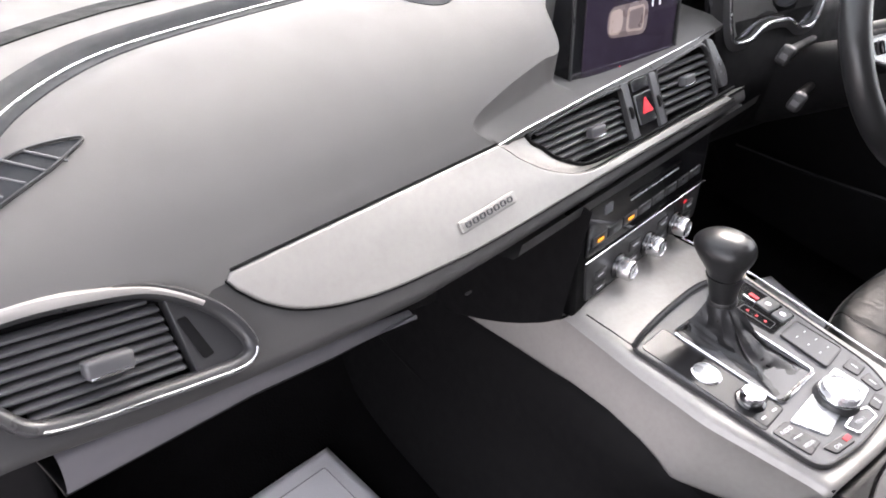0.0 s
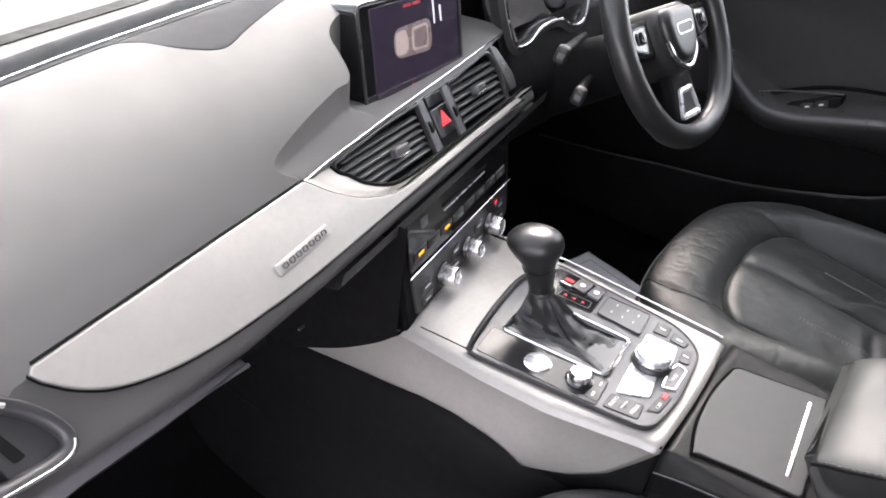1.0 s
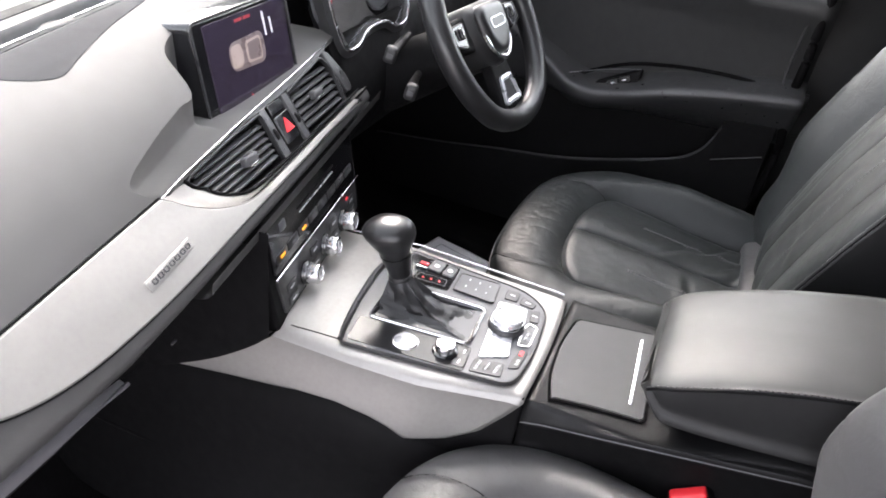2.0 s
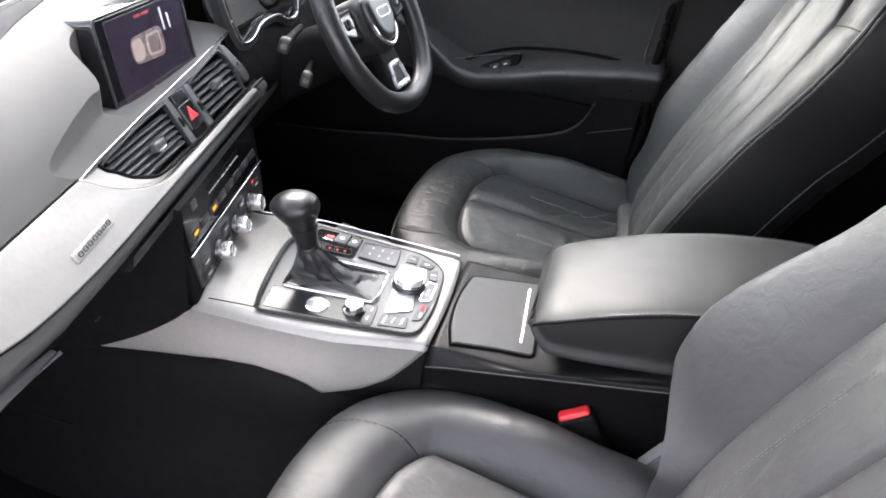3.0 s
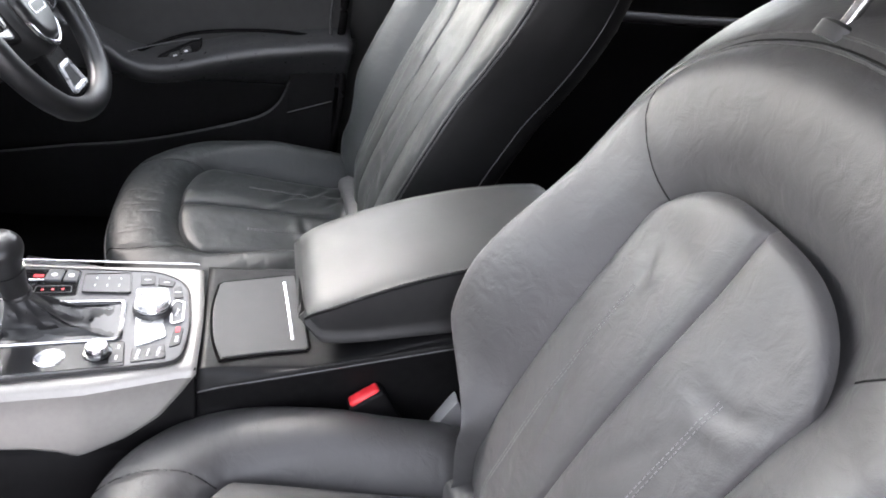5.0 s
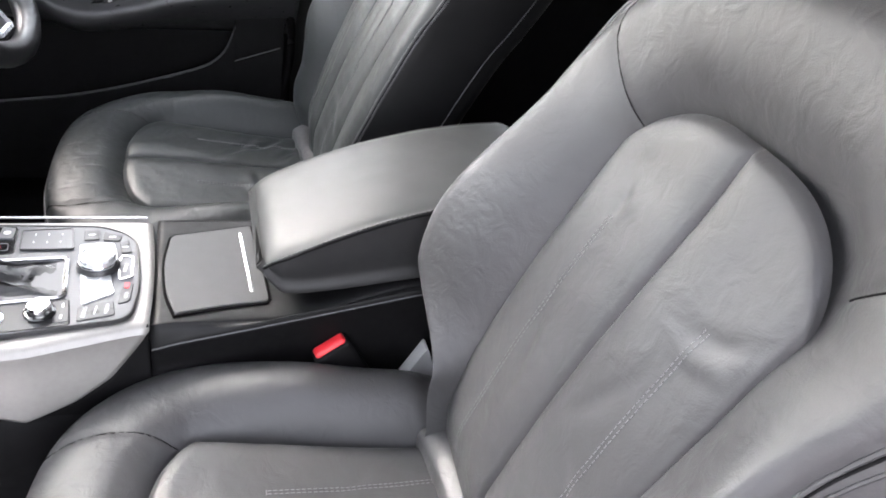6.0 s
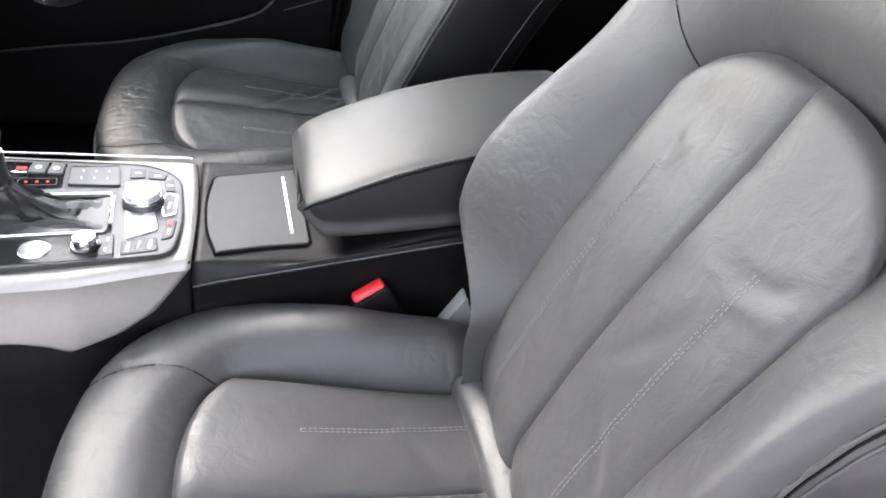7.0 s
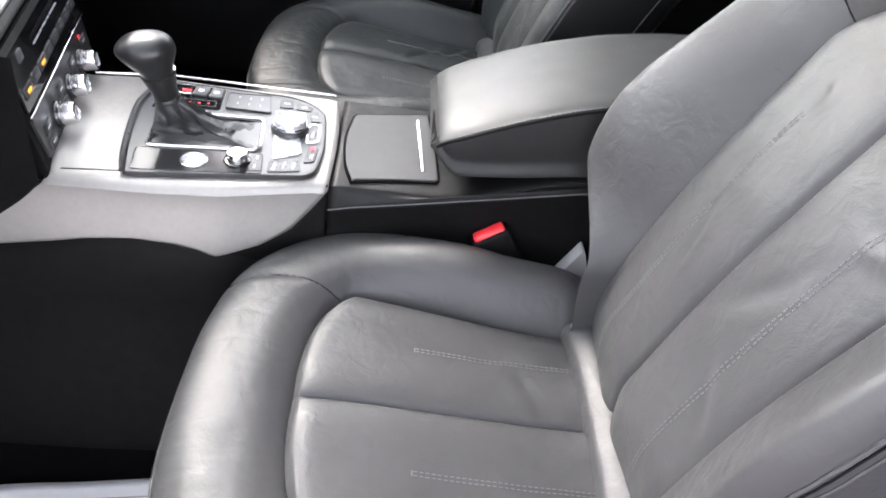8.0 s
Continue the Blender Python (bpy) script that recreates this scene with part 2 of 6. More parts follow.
def inside(poly, x, y):
    hit = False
    k = len(poly)
    for i in range(k):
        (x0, y0), (x1, y1) = poly[i], poly[(i + 1) % k]
        if (y0 > y) != (y1 > y) and x < x0 + (x1 - x0) * (y - y0) / (y1 - y0):
            hit = not hit
    return hit


def step(a, b, x):
    t = min(1.0, max(0.0, (x - a) / (b - a)))
    return t * t * (3 - 2 * t)


def ripple(x, y, z, size, seed=0.0):
    return noise.noise(Vector((x / size + seed, y / size - seed, z / size + 3.7 * seed)))


def lettering(text, m, size, mat, parent, name="lettering"):
    """Raised writing in the plane of m."""
    cu = bpy.data.curves.new("t", "FONT")
    cu.body, cu.size, cu.extrude = text, size, 0.0002
    cu.align_x, cu.align_y = "CENTER", "CENTER"
    tmp = bpy.data.objects.new("t", cu)
    me = bpy.data.meshes.new_from_object(tmp)
    bpy.data.objects.remove(tmp)
    bm = bmesh.new()
    bm.from_mesh(me)
    bmesh.ops.transform(bm, matrix=m, verts=bm.verts)
    return part(name, bm, mat, parent, smooth=False)

# ---- the shell of the car ----
ground = part("ground", slab([(-60, -60), (60, -60), (60, 60), (-60, 60)], Matrix.Translation((0, 0, -0.36)), -0.1, 0.0), BOUNCE_GROUND, smooth=False)
tagged(ground, "unseen ground outside the car, paled to bounce light", "ground", kind="structure")


def sheet(name, g, mat, thick, label, category, parent=None):
    bm = bmesh.new()
    grid_mesh(bm, g)
    ob = solid(part(name, bm, mat, parent), thick, 0.0)
    if parent is None:
        tagged(ob, label, category, kind="structure")
    return ob


# floor pan with the carpet rising to the firewall
rows = [(-1.75, 0.05), (-1.2, 0.02), (-0.6, 0.0), (0.0, 0.0), (0.5, 0.0), (0.72, 0.005), (0.80, 0.03), (0.88, 0.11), (0.96, 0.24), (1.0, 0.42)]
fl = cr(rows, 50)
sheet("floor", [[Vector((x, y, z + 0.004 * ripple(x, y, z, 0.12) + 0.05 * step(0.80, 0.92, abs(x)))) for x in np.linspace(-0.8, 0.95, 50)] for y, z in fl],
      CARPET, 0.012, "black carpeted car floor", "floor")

# roof, windscreen and pillars
roof_rows = [(0.22, 1.14), (0.0, 1.19), (-0.5, 1.22), (-1.1, 1.19), (-1.6, 1.06)]
rf = cr(roof_rows, 24)
# unseen roof, its west edge drawn out to keep sky off the seat
sheet("ceiling", [[Vector((x + 0.03, y, z - 0.09 * (x / 0.58) ** 4)) for x in np.linspace(-0.645, 0.62, 27)] for y, z in rf], HEADLINER, 0.03,
      "pale grey cloth headliner", "ceiling")
ws = [[Vector((x * w, y + 0.10 * (1 - (x / 0.6) ** 2) - 0.06, z)) for x in np.linspace(-0.66, 0.70, 20)] for y, z, w in
      [(0.27, 1.13, 0.86), (0.50, 1.02, 0.93), (0.75, 0.885, 1.0), (1.02, 0.74, 1.08)]]
wind = sheet("window_1", ws, GLASS, 0.005, "clear windscreen over the dashboard", "windscreen")
wind.visible_shadow = False
for side, lab in ((-1, "pale trimmed windscreen pillar"), (1, "pale trimmed windscreen pillar")):
    k = 0.0 if side < 0 else 0.05
    pts = cr([(side * 0.60 + k, 0.18, 1.12), (side * 0.66 + k, 0.45, 1.02), (side * 0.74 + k, 0.70, 0.90), (side * 0.80 + k, 0.92, 0.76)], 24)
    pil = part("pillar_" + ("west" if side < 0 else "east"), tube(pts, 0.032, 12), HEADLINER)
    tagged(pil, lab, "pillar", kind="structure")
    post = cr([(side * 0.60 + k, -0.44, 1.1), (side * 0.70 + k, -0.40, 0.85), (side * 0.80 + k, -0.36, 0.55), (side * 0.82 + k, -0.34, 0.1)], 20)
    pil = part("pillar_" + ("centre_west" if side < 0 else "centre_east"), tube(post, np.linspace(0.045, 0.07, 20), 12), PLASTIC_DARK)
    tagged(pil, "black trimmed door pillar", "pillar", kind="structure")

# trim between the doors
sec_ = cr([(0.925, -0.02), (0.918, 0.30), (0.91, 0.56), (0.895, 0.74), (0.80, 0.90), (0.66, 1.12)], 24)
sheet("wall_pillar_east", [[Vector((x - 0.004 * math.sin((y + 0.14) * 11), y, z)) for x, z in sec_] for y in np.linspace(-0.10, -0.43, 12)], PLASTIC, 0.02, "black trim between the two doors", "trim")
# closing walls
sheet("wall_front", [[Vector((x, y, z)) for x in np.linspace(-0.82, 0.95, 10)] for y, z in [(1.0, 0.0), (1.02, 0.3), (1.05, 0.74)]], PLASTIC_DARK, 0.02,
             "black footwell bulkhead", "bulkhead")
sheet("wall_rear", [[Vector((x, y, z)) for x in np.linspace(-0.82, 0.9, 10)] for y, z in [(-1.75, 0.0), (-1.72, 0.5), (-1.64, 1.06)]], PLASTIC_DARK, 0.02,
      "black rear bulkhead behind the bench", "bulkhead")
sheet("wall_west", [[Vector((x, y, z)) for y in np.linspace(-0.5, -1.75, 10)] for x, z in [(-0.80, -0.02), (-0.82, 0.3), (-0.80, 0.68), (-0.72, 0.9), (-0.60, 1.14)]], PLASTIC_DARK, 0.03,
      "closed black rear door panel", "door panel")
sill = part("sill_west", slab(rounded([(-0.90, -0.45), (-0.72, -0.45), (-0.72, 0.82), (-0.90, 0.82)], 0.01), Matrix.Translation((0, 0, 0)), -0.12, 0.04, 0.012), PLASTIC_DARK)
tagged(sill, "black plastic door sill", "sill", kind="structure")
cowl_side = part("wall_kick_west", slab(rounded([(-0.88, 0.66), (-0.70, 0.60), (-0.74, 1.0), (-0.9, 1.0)], 0.02), Matrix.Identity(4), 0.0, 0.62, 0.01), PLASTIC_DARK)
tagged(cowl_side, "black kick panel beside the footwell", "kick panel", kind="structure")


# driver's door with its armrest ledge, pocket and switches
door = empty("door_1", (0.86, 0.1, 0.0), label="closed black front door with armrest ledge and switches", category="door", kind="structure")
up = cr([(0.875, 0.47), (0.868, 0.56), (0.855, 0.66), (0.835, 0.72), (0.85, 0.74), (0.89, 0.74)], 24)
bm = bmesh.new()
grid_mesh(bm, [[Vector((x + 0.02 * step(0.35, 0.6, y), y, z)) for x, z in up] for y in np.linspace(-0.13, 1.04, 50)])
solid(part("upper_panel", bm, PLASTIC, door), 0.01, 1.0)
DROP = cr([(-0.14, 0.014), (-0.08, 0.010), (0.088, -0.020), (0.20, -0.052), (0.274, -0.070), (0.33, -0.066), (0.392, -0.036), (0.55, 0.03), (0.66, 0.05)], 60)
# the ledge swells inwards and dips at the front, where the pull is
g = []
for y in np.linspace(-0.13, 0.62, 60):
    k = step(0.50, 0.30, y)
    drop = float(np.interp(y, DROP[:, 0], DROP[:, 1]))
    out = 0.055 * k + 0.012
    prof = cr([(0.878, 0.575), (0.868 - out * 0.4, 0.562), (0.858 - out, 0.552), (0.853 - out * 1.1, 0.541), (0.857 - out * 1.02, 0.520), (0.868 - out * 0.5, 0.47), (0.88, 0.43)], 22)
    g.append([Vector((x, y, z + drop * step(0.40, 0.52, z))) for x, z in prof])
bm = bmesh.new()
grid_mesh(bm, g)
ledge = solid(part("armrest", bm, SATIN, door), 0.008, 1.0)
bm = slab(rounded([(-0.13, 0.02), (1.04, 0.02), (1.04, 0.56), (-0.13, 0.56)], 0.02), Matrix(((0, 0, -1, 0.90), (1, 0, 0, 0), (0, 1, 0, 0), (0, 0, 0, 1))), 0.0, 0.012, 0.004)
part("lower_panel", bm, PLASTIC_DARK, door)
# map pocket: a bin with a raised lip
lip = cr([(0.80, 0.215), (0.62, 0.238), (0.48, 0.262), (0.344, 0.282), (0.229, 0.309), (0.12, 0.343), (0.063, 0.364), (0.034, 0.385), (0.017, 0.407), (0.005, 0.435), (0.0, 0.455)], 60)
g = []
for y, z in lip:
    g.append([Vector((x, y, zz)) for x, zz in ((0.885, 0.06), (0.832, 0.08), (0.826, z - 0.02), (0.827, z - 0.004), (0.832, z), (0.838, z - 0.006), (0.842, z - 0.05), (0.85, 0.12))])
bm = bmesh.new()
grid_mesh(bm, g)
part("map_pocket", bm, PLASTIC_DARK, door)
part("pocket_lip", tube([(0.8305, y, z) for y, z in lip], 0.0025, 8), SATIN, door)
# slim switch panel let into the front of the ledge
def on_ledge(y, z, out=0.0):
    return Vector((0.824 - 0.25 * (0.50 - z) - out, y, z))


pod = cr([(0.322, 0.468), (0.29, 0.482), (0.25, 0.503), (0.200, 0.528), (0.192, 0.524), (0.200, 0.503), (0.25, 0.483), (0.30, 0.466)], 48, closed=True)
mid_y, mid_z = pod.mean(0)
bm = bmesh.new()
grid_mesh(bm, [[on_ledge(mid_y + (y - mid_y) * k, mid_z + (z - mid_z) * k, o) for y, z in pod] for k, o in ((1.06, -0.012), (1.0, 0.003), (0.95, 0.004), (0.6, 0.004), (0.1, 0.004))], close_v=True)
pod_part = part("switch_panel", bm, PLASTIC_DARK, door)
for y, z in ((0.283, 0.478), (0.243, 0.496), (0.221, 0.507)):
    c = on_ledge(y, z, 0.004)
    sw = part("window_switch", block((0.008, 0.022, 0.012), Matrix.Translation(c) @ pose(0, 0, 0, -24, 0, 0), 0.002), PLASTIC, pod_part)
    part("marking", block((0.001, 0.008, 0.003), Matrix.Translation(c - Vector((0.0044, 0, 0))) @ pose(0, 0, 0, -24, 0, 0), 0), WHITE_MARK, sw, smooth=False)
part("bright_edge", tube([on_ledge(y, z, 0.003) for y, z in cr([(0.36, 0.487), (0.30, 0.507), (0.24, 0.524), (0.192, 0.534)], 20)], 0.0011, 6), SLAT, door)
part("ledge_joint", tube(cr([(0.842, 0.40, 0.452), (0.840, 0.330, 0.486), (0.838, 0.226, 0.535), (0.838, 0.120, 0.556), (0.838, 0.016, 0.563), (0.842, -0.080, 0.557)], 50), 0.0040, 8), CARPET, door, "dark joint above the armrest")
part("rear_edge", tube(cr([(0.836, -0.092, 0.735), (0.836, -0.088, 0.684), (0.836, -0.084, 0.608), (0.834, -0.086, 0.562), (0.836, -0.088, 0.475), (0.836, -0.096, 0.40)], 40), 0.0035, 8), PLASTIC, door)
part("weatherstrip", tube(cr([(0.836, -0.114, 0.77), (0.836, -0.111, 0.687), (0.836, -0.111, 0.610), (0.835, -0.109, 0.544), (0.836, -0.122, 0.433), (0.838, -0.108, 0.311), (0.842, -0.06, 0.14)], 50), 0.009, 10), CARPET, door, "black rubber weatherstrip")
end_out = [(y, z) for y, z in lip[33:]] + [(-0.004, 0.50), (-0.105, 0.50), (-0.105, 0.06), (float(lip[33][0]), 0.06)]
part("pocket_end", slab(end_out, Matrix(((0, 0, -1, 0.842), (1, 0, 0, 0), (0, 1, 0, 0), (0, 0, 0, 1))), 0.0, 0.012, 0.002), PLASTIC_DARK, door)
part("pocket_crease", tube(cr([(0.829, 0.15, 0.330), (0.829, 0.05, 0.362), (0.829, -0.098, 0.415)], 24), 0.0012, 8), SATIN, door)
win = part("window", slab([(-0.13, 0.74), (0.62, 0.72), (0.30, 1.02), (-0.13, 1.06)], Matrix(((0, -0.45, -1, 1.21), (1, 0, 0, 0), (0, 1, 0, 0), (0, 0, 0, 1))), 0, 0.004, 0.001), GLASS, door)
win.visible_shadow = False
hinge = part("striker_plate", block((0.02, 0.012, 0.03), pose(0.845, -0.137, 0.545), 0.003), SATIN, door)

rear_door = empty("door_2", (0.86, -0.7, 0.0), label="closed black rear door with a pull ledge", category="door", kind="structure")
bm = bmesh.new()
sec = cr([(0.90, 0.02), (0.885, 0.2), (0.88, 0.42), (0.885, 0.60), (0.88, 0.70), (0.86, 0.78), (0.9, 0.80)], 24)
grid_mesh(bm, [[Vector((x, y, z)) for x, z in sec] for y in np.linspace(-0.42, -1.6, 20)])
solid(part("panel", bm, PLASTIC_DARK, rear_door), 0.02, 1.0)
path = cr([(0.872, -0.52, 0.74), (0.862, -0.58, 0.708), (0.848, -0.68, 0.684), (0.84, -0.85, 0.685), (0.845, -1.15, 0.70), (0.85, -1.55, 0.72)], 40)
part("pull_ledge", tube(path, np.interp(np.arange(40), [0, 10, 39], [0.004, 0.013, 0.014]), 12), SATIN, rear_door)
win = part("window", slab([(-1.5, 0.80), (-0.42, 0.79), (-0.42, 1.08), (-1.3, 1.05)], Matrix(((0, -0.5, -1, 1.26), (1, 0, 0, 0), (0, 1, 0, 0), (0, 0, 0, 1))), 0, 0.004, 0.001), GLASS, rear_door)
win.visible_shadow = False

# rear bench
bench = empty("rear_bench", (0.0, -1.2, 0.0), label="black leather rear bench in deep shade", category="car seat")
g = []
for x in np.linspace(-0.66, 0.68, 50):
    dip = 0.03 * math.cos(x * 8.5)
    g.append([Vector((x, y, z + dip * step(0.2, 0.36, z))) for y, z in cr([(-0.78, 0.14), (-0.76, 0.30), (-0.84, 0.39), (-1.0, 0.39), (-1.2, 0.36), (-1.3, 0.33)], 20)])
bm = bmesh.new()
grid_mesh(bm, g)
solid(part("cushion", bm, LEATHER, bench), 0.02)
g = []
for x in np.linspace(-0.66, 0.68, 50):
    dip = 0.02 * math.cos(x * 8.5)
    g.append([Vector((x, y + dip, z)) for y, z in cr([(-1.25, 0.33), (-1.24, 0.45), (-1.34, 0.75), (-1.44, 0.90), (-1.52, 0.91)], 20)])
bm = bmesh.new()
grid_mesh(bm, g)
solid(part("backrest", bm, LEATHER, bench), 0.02)

# ---- dashboard ----
DO = Vector((-0.43, 0.455, 0.0))
DU = Vector((math.cos(radians(10)), math.sin(radians(10)), 0))
DF = Vector((-math.sin(radians(10)), math.cos(radians(10)), 0))


def dash_point(u, f, z):
    """u along the dashboard from the middle of the passenger's trim, f forwards, z height."""
    return DO + DU * u + DF * f + Vector((0, 0, z))


PF = [0.012, 0.016, 0.024, 0.045, 0.08, 0.124, 0.17, 0.215, 0.30, 0.45, 0.62]
PZ = [0.6445, 0.652, 0.668, 0.700, 0.730, 0.748, 0.753, 0.750, 0.744, 0.735, 0.725]


PC = cr(list(zip(PF, PZ)), 300)
# the bright line that sweeps round under the windscreen, as (u, f)
LINE = cr([(-0.30, 0.04), (-0.275, 0.08), (-0.25, 0.11), (-0.221, 0.137), (-0.171, 0.168), (-0.117, 0.189), (-0.045, 0.203), (0.03, 0.212), (0.11, 0.219), (0.30, 0.228), (0.6, 0.232)], 90)


# the scoop round the screen: bright bar, foot of the scoop's wall and rim on the pad, all as (u, f, z) or (u, f)
BAR = cr([(0.1525, 0.0156, 0.6490), (0.165, 0.0175, 0.6482), (0.175, 0.019, 0.6478), (0.19, 0.021, 0.647), (0.21, 0.0235, 0.646), (0.24, 0.0255, 0.6453), (0.28, 0.028, 0.6446),
          (0.313, 0.0296, 0.6447), (0.335, 0.0294, 0.646), (0.40, 0.0284, 0.6493), (0.5046, 0.0266, 0.6546), (0.6225, 0.0254, 0.6616), (0.67, 0.0254, 0.664)], 145)
FOOT = cr([(0.1515, 0.0165, 0.6496), (0.139, 0.0235, 0.659), (0.1375, 0.0285, 0.663), (0.148, 0.0325, 0.6635), (0.175, 0.0375, 0.663), (0.22, 0.043, 0.664), (0.27, 0.050, 0.666),
           (0.294, 0.056, 0.662), (0.314, 0.088, 0.650), (0.40, 0.105, 0.640), (0.50, 0.105, 0.645), (0.62, 0.098, 0.668), (0.655, 0.098, 0.672)], 145)
RIM = cr([(0.1500, 0.0152), (0.129, 0.0218), (0.1235, 0.0270), (0.134, 0.0308), (0.158, 0.0346), (0.204, 0.0405), (0.25, 0.0455),
          (0.282, 0.0498), (0.302, 0.090), (0.37, 0.108), (0.50, 0.108), (0.62, 0.10), (0.655, 0.10)], 145)
RIM_TIP = int(np.argmin(RIM[:, 0]))
RIM_UP, RIM_LOW = RIM[RIM_TIP:], RIM[:RIM_TIP + 1][::-1]


def pad_edge(u):
    """Where the pad breaks off towards the screen's recess."""
    if u < RIM_UP[0, 0]:
        return 0.012
    if u > 0.655:
        return 0.10 - 0.088 * step(0.655, 0.68, u)
    return float(np.interp(u, RIM_UP[:, 0], RIM_UP[:, 1]))



def pad_height(u, f):
    z = float(np.interp(f, PC[:, 0], PC[:, 1]))
    z += 0.004 * step(-0.18, -0.30, u)
    if u < 0.62:
        d = f - float(np.interp(u, LINE[:, 0], LINE[:, 1]))
        z -= 0.013 * math.exp(-((d + 0.002) / (0.026 if d < -0.002 else 0.007)) ** 2) * step(-0.30, -0.24, u)
    if u > 0.60:
        hood = step(0.60, 0.66, u) * step(1.06, 0.98, u)
        z += hood * (0.075 * step(0.02, 0.05, f) * step(0.36, 0.12, f))
    return z


VENT = facing((-0.653, 0.424, 0.64), 10, 40) @ Matrix.Translation((0, 0, 0.004))
VENT_OUT = cr([(0.068, -0.037), (0.061, -0.015), (0.046, 0.004), (0.02, 0.023), (-0.022, 0.035), (-0.058, 0.041), (-0.11, 0.044), (-0.118, 0.028), (-0.085, 0.004), (-0.068, -0.018), (-0.041, -0.027), (-0.008, -0.033), (0.029, -0.040), (0.058, -0.044)], 84, closed=True)
VENT_CUT = offset2(ccw(VENT_OUT), 0.004)

dashboard = empty("dashboard", tuple(dash_point(0, 0.1, 0.0)), label="dark soft-touch dashboard with satin aluminium strip and badge", category="dashboard")
tip_u = RIM_UP[0, 0]
low_rows = np.linspace(0.0, 1.0, 14)
up_rows = np.concatenate([np.linspace(0.0, 0.033, 30), np.linspace(0.037, 0.213, 60), np.linspace(0.223, 0.533, 14)]) / 0.533


def cut_clean(bm, m, outline):
    """Cut the outline in the plane of m out of a sheet and draw the cut edge onto it."""
    back = m.inverted()
    gone = []
    for fc in bm.faces:
        c = back @ fc.calc_center_median()
        if abs(c.z) < 0.06 and inside(outline, c.x, c.y):
            gone.append(fc)
    bmesh.ops.delete(bm, geom=gone, context="FACES")
    fine = np.vstack([outline + (np.roll(outline, -1, 0) - outline) * k for k in (0.0, 0.25, 0.5, 0.75)])
    for v in bm.verts:
        if any(len(e.link_faces) == 1 for e in v.link_edges):
            c = back @ v.co
            d = np.linalg.norm(fine - (c.x, c.y), axis=1)
            k = int(np.argmin(d))
            if d[k] < 0.008 and abs(c.z) < 0.06:
                v.co = m @ Vector((fine[k][0], fine[k][1], c.z))


bm = bmesh.new()
tip_u, tip_f = RIM_UP[0]


def pad_column(u, f0, rows_, f1):
    return [dash_point(u, f0 + (f1 - f0) * k, pad_height(u, f0 + (f1 - f0) * k)) for k in rows_]


def up_column(u):
    e = max(tip_f, pad_edge(u)) if u < 0.66 else pad_edge(u)
    out_ = []
    far_ = min(0.56, (0.565 - 0.1736 * u) / 0.985)
    for k in up_rows:
        f = tip_f + k * (far_ - tip_f)
        f += (e - tip_f) * max(0.0, (0.17 - f) / (0.17 - tip_f))
        out_.append(dash_point(u, f, pad_height(u, f)))
    return out_


left_us = np.linspace(-0.36, tip_u, 130)
grid_mesh(bm, [pad_column(u, 0.012, low_rows, tip_f)[:-1] + up_column(u) for u in left_us])
grid_mesh(bm, [up_column(u) for u in np.concatenate([tip_u + np.linspace(0.0, 1.0, 90) ** 2 * (0.33 - tip_u), np.linspace(0.334, 1.26, 170)])])
# the tongue of the pad between the scoop and the trim
grid_mesh(bm, [pad_column(u, 0.012, low_rows, float(np.interp(u, RIM_LOW[:, 0], RIM_LOW[:, 1]))) for u in np.linspace(tip_u, 0.1500, 30)])
bmesh.ops.remove_doubles(bm, verts=bm.verts, dist=0.00002)
cut_clean(bm, VENT, VENT_CUT)
CV = facing((0, 0.534, 0.616), 7, 35)
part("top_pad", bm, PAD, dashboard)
# the scoop: sloping floor and steep wall up to the rim
g = []
for b_, t_, r_ in zip(BAR, FOOT, RIM):
    B, T = dash_point(*b_), dash_point(*t_)
    R_ = dash_point(r_[0], r_[1], pad_height(r_[0], r_[1]))
    low_ = B - DF * 0.001 - Vector((0, 0, 0.006))
    row = [low_, B, B.lerp(T, 0.12) + Vector((0, 0, 0.0012)), B.lerp(T, 0.4) + Vector((0, 0, 0.002)), B.lerp(T, 0.7) + Vector((0, 0, 0.001)), B.lerp(T, 0.93), T.lerp(R_, 0.08), T.lerp(R_, 0.5) - Vector((0, 0, 0.001)), T.lerp(R_, 0.92), R_]
    g.append(row)
bm = bmesh.new()
grid_mesh(bm, g)
part("screen_scoop", bm, PAD, dashboard)

# front face under the pad: runs behind the trim and rolls under as a lip
def face_low(u):
    """How far down the sloping face goes before it rolls under."""
    return float(np.interp(u, [-0.36, -0.31, -0.277, -0.235, -0.186, -0.096, 0.004, 0.12, 0.7], [-0.016, -0.0205, -0.026, -0.0345, -0.042, -0.053, -0.062, -0.064, -0.064]))


# edge of the satin strip where it gives way to the centre vents, in the strip's plane
OUTER = cr([(0.1495, 0.0250), (0.160, 0.0155), (0.172, 0.0035), (0.190, -0.010), (0.209, -0.0215), (0.244, -0.036), (0.282, -0.0425), (0.347, -0.0435), (0.46, -0.0450), (0.617, -0.0475), (0.66, -0.048)], 90)
g = []
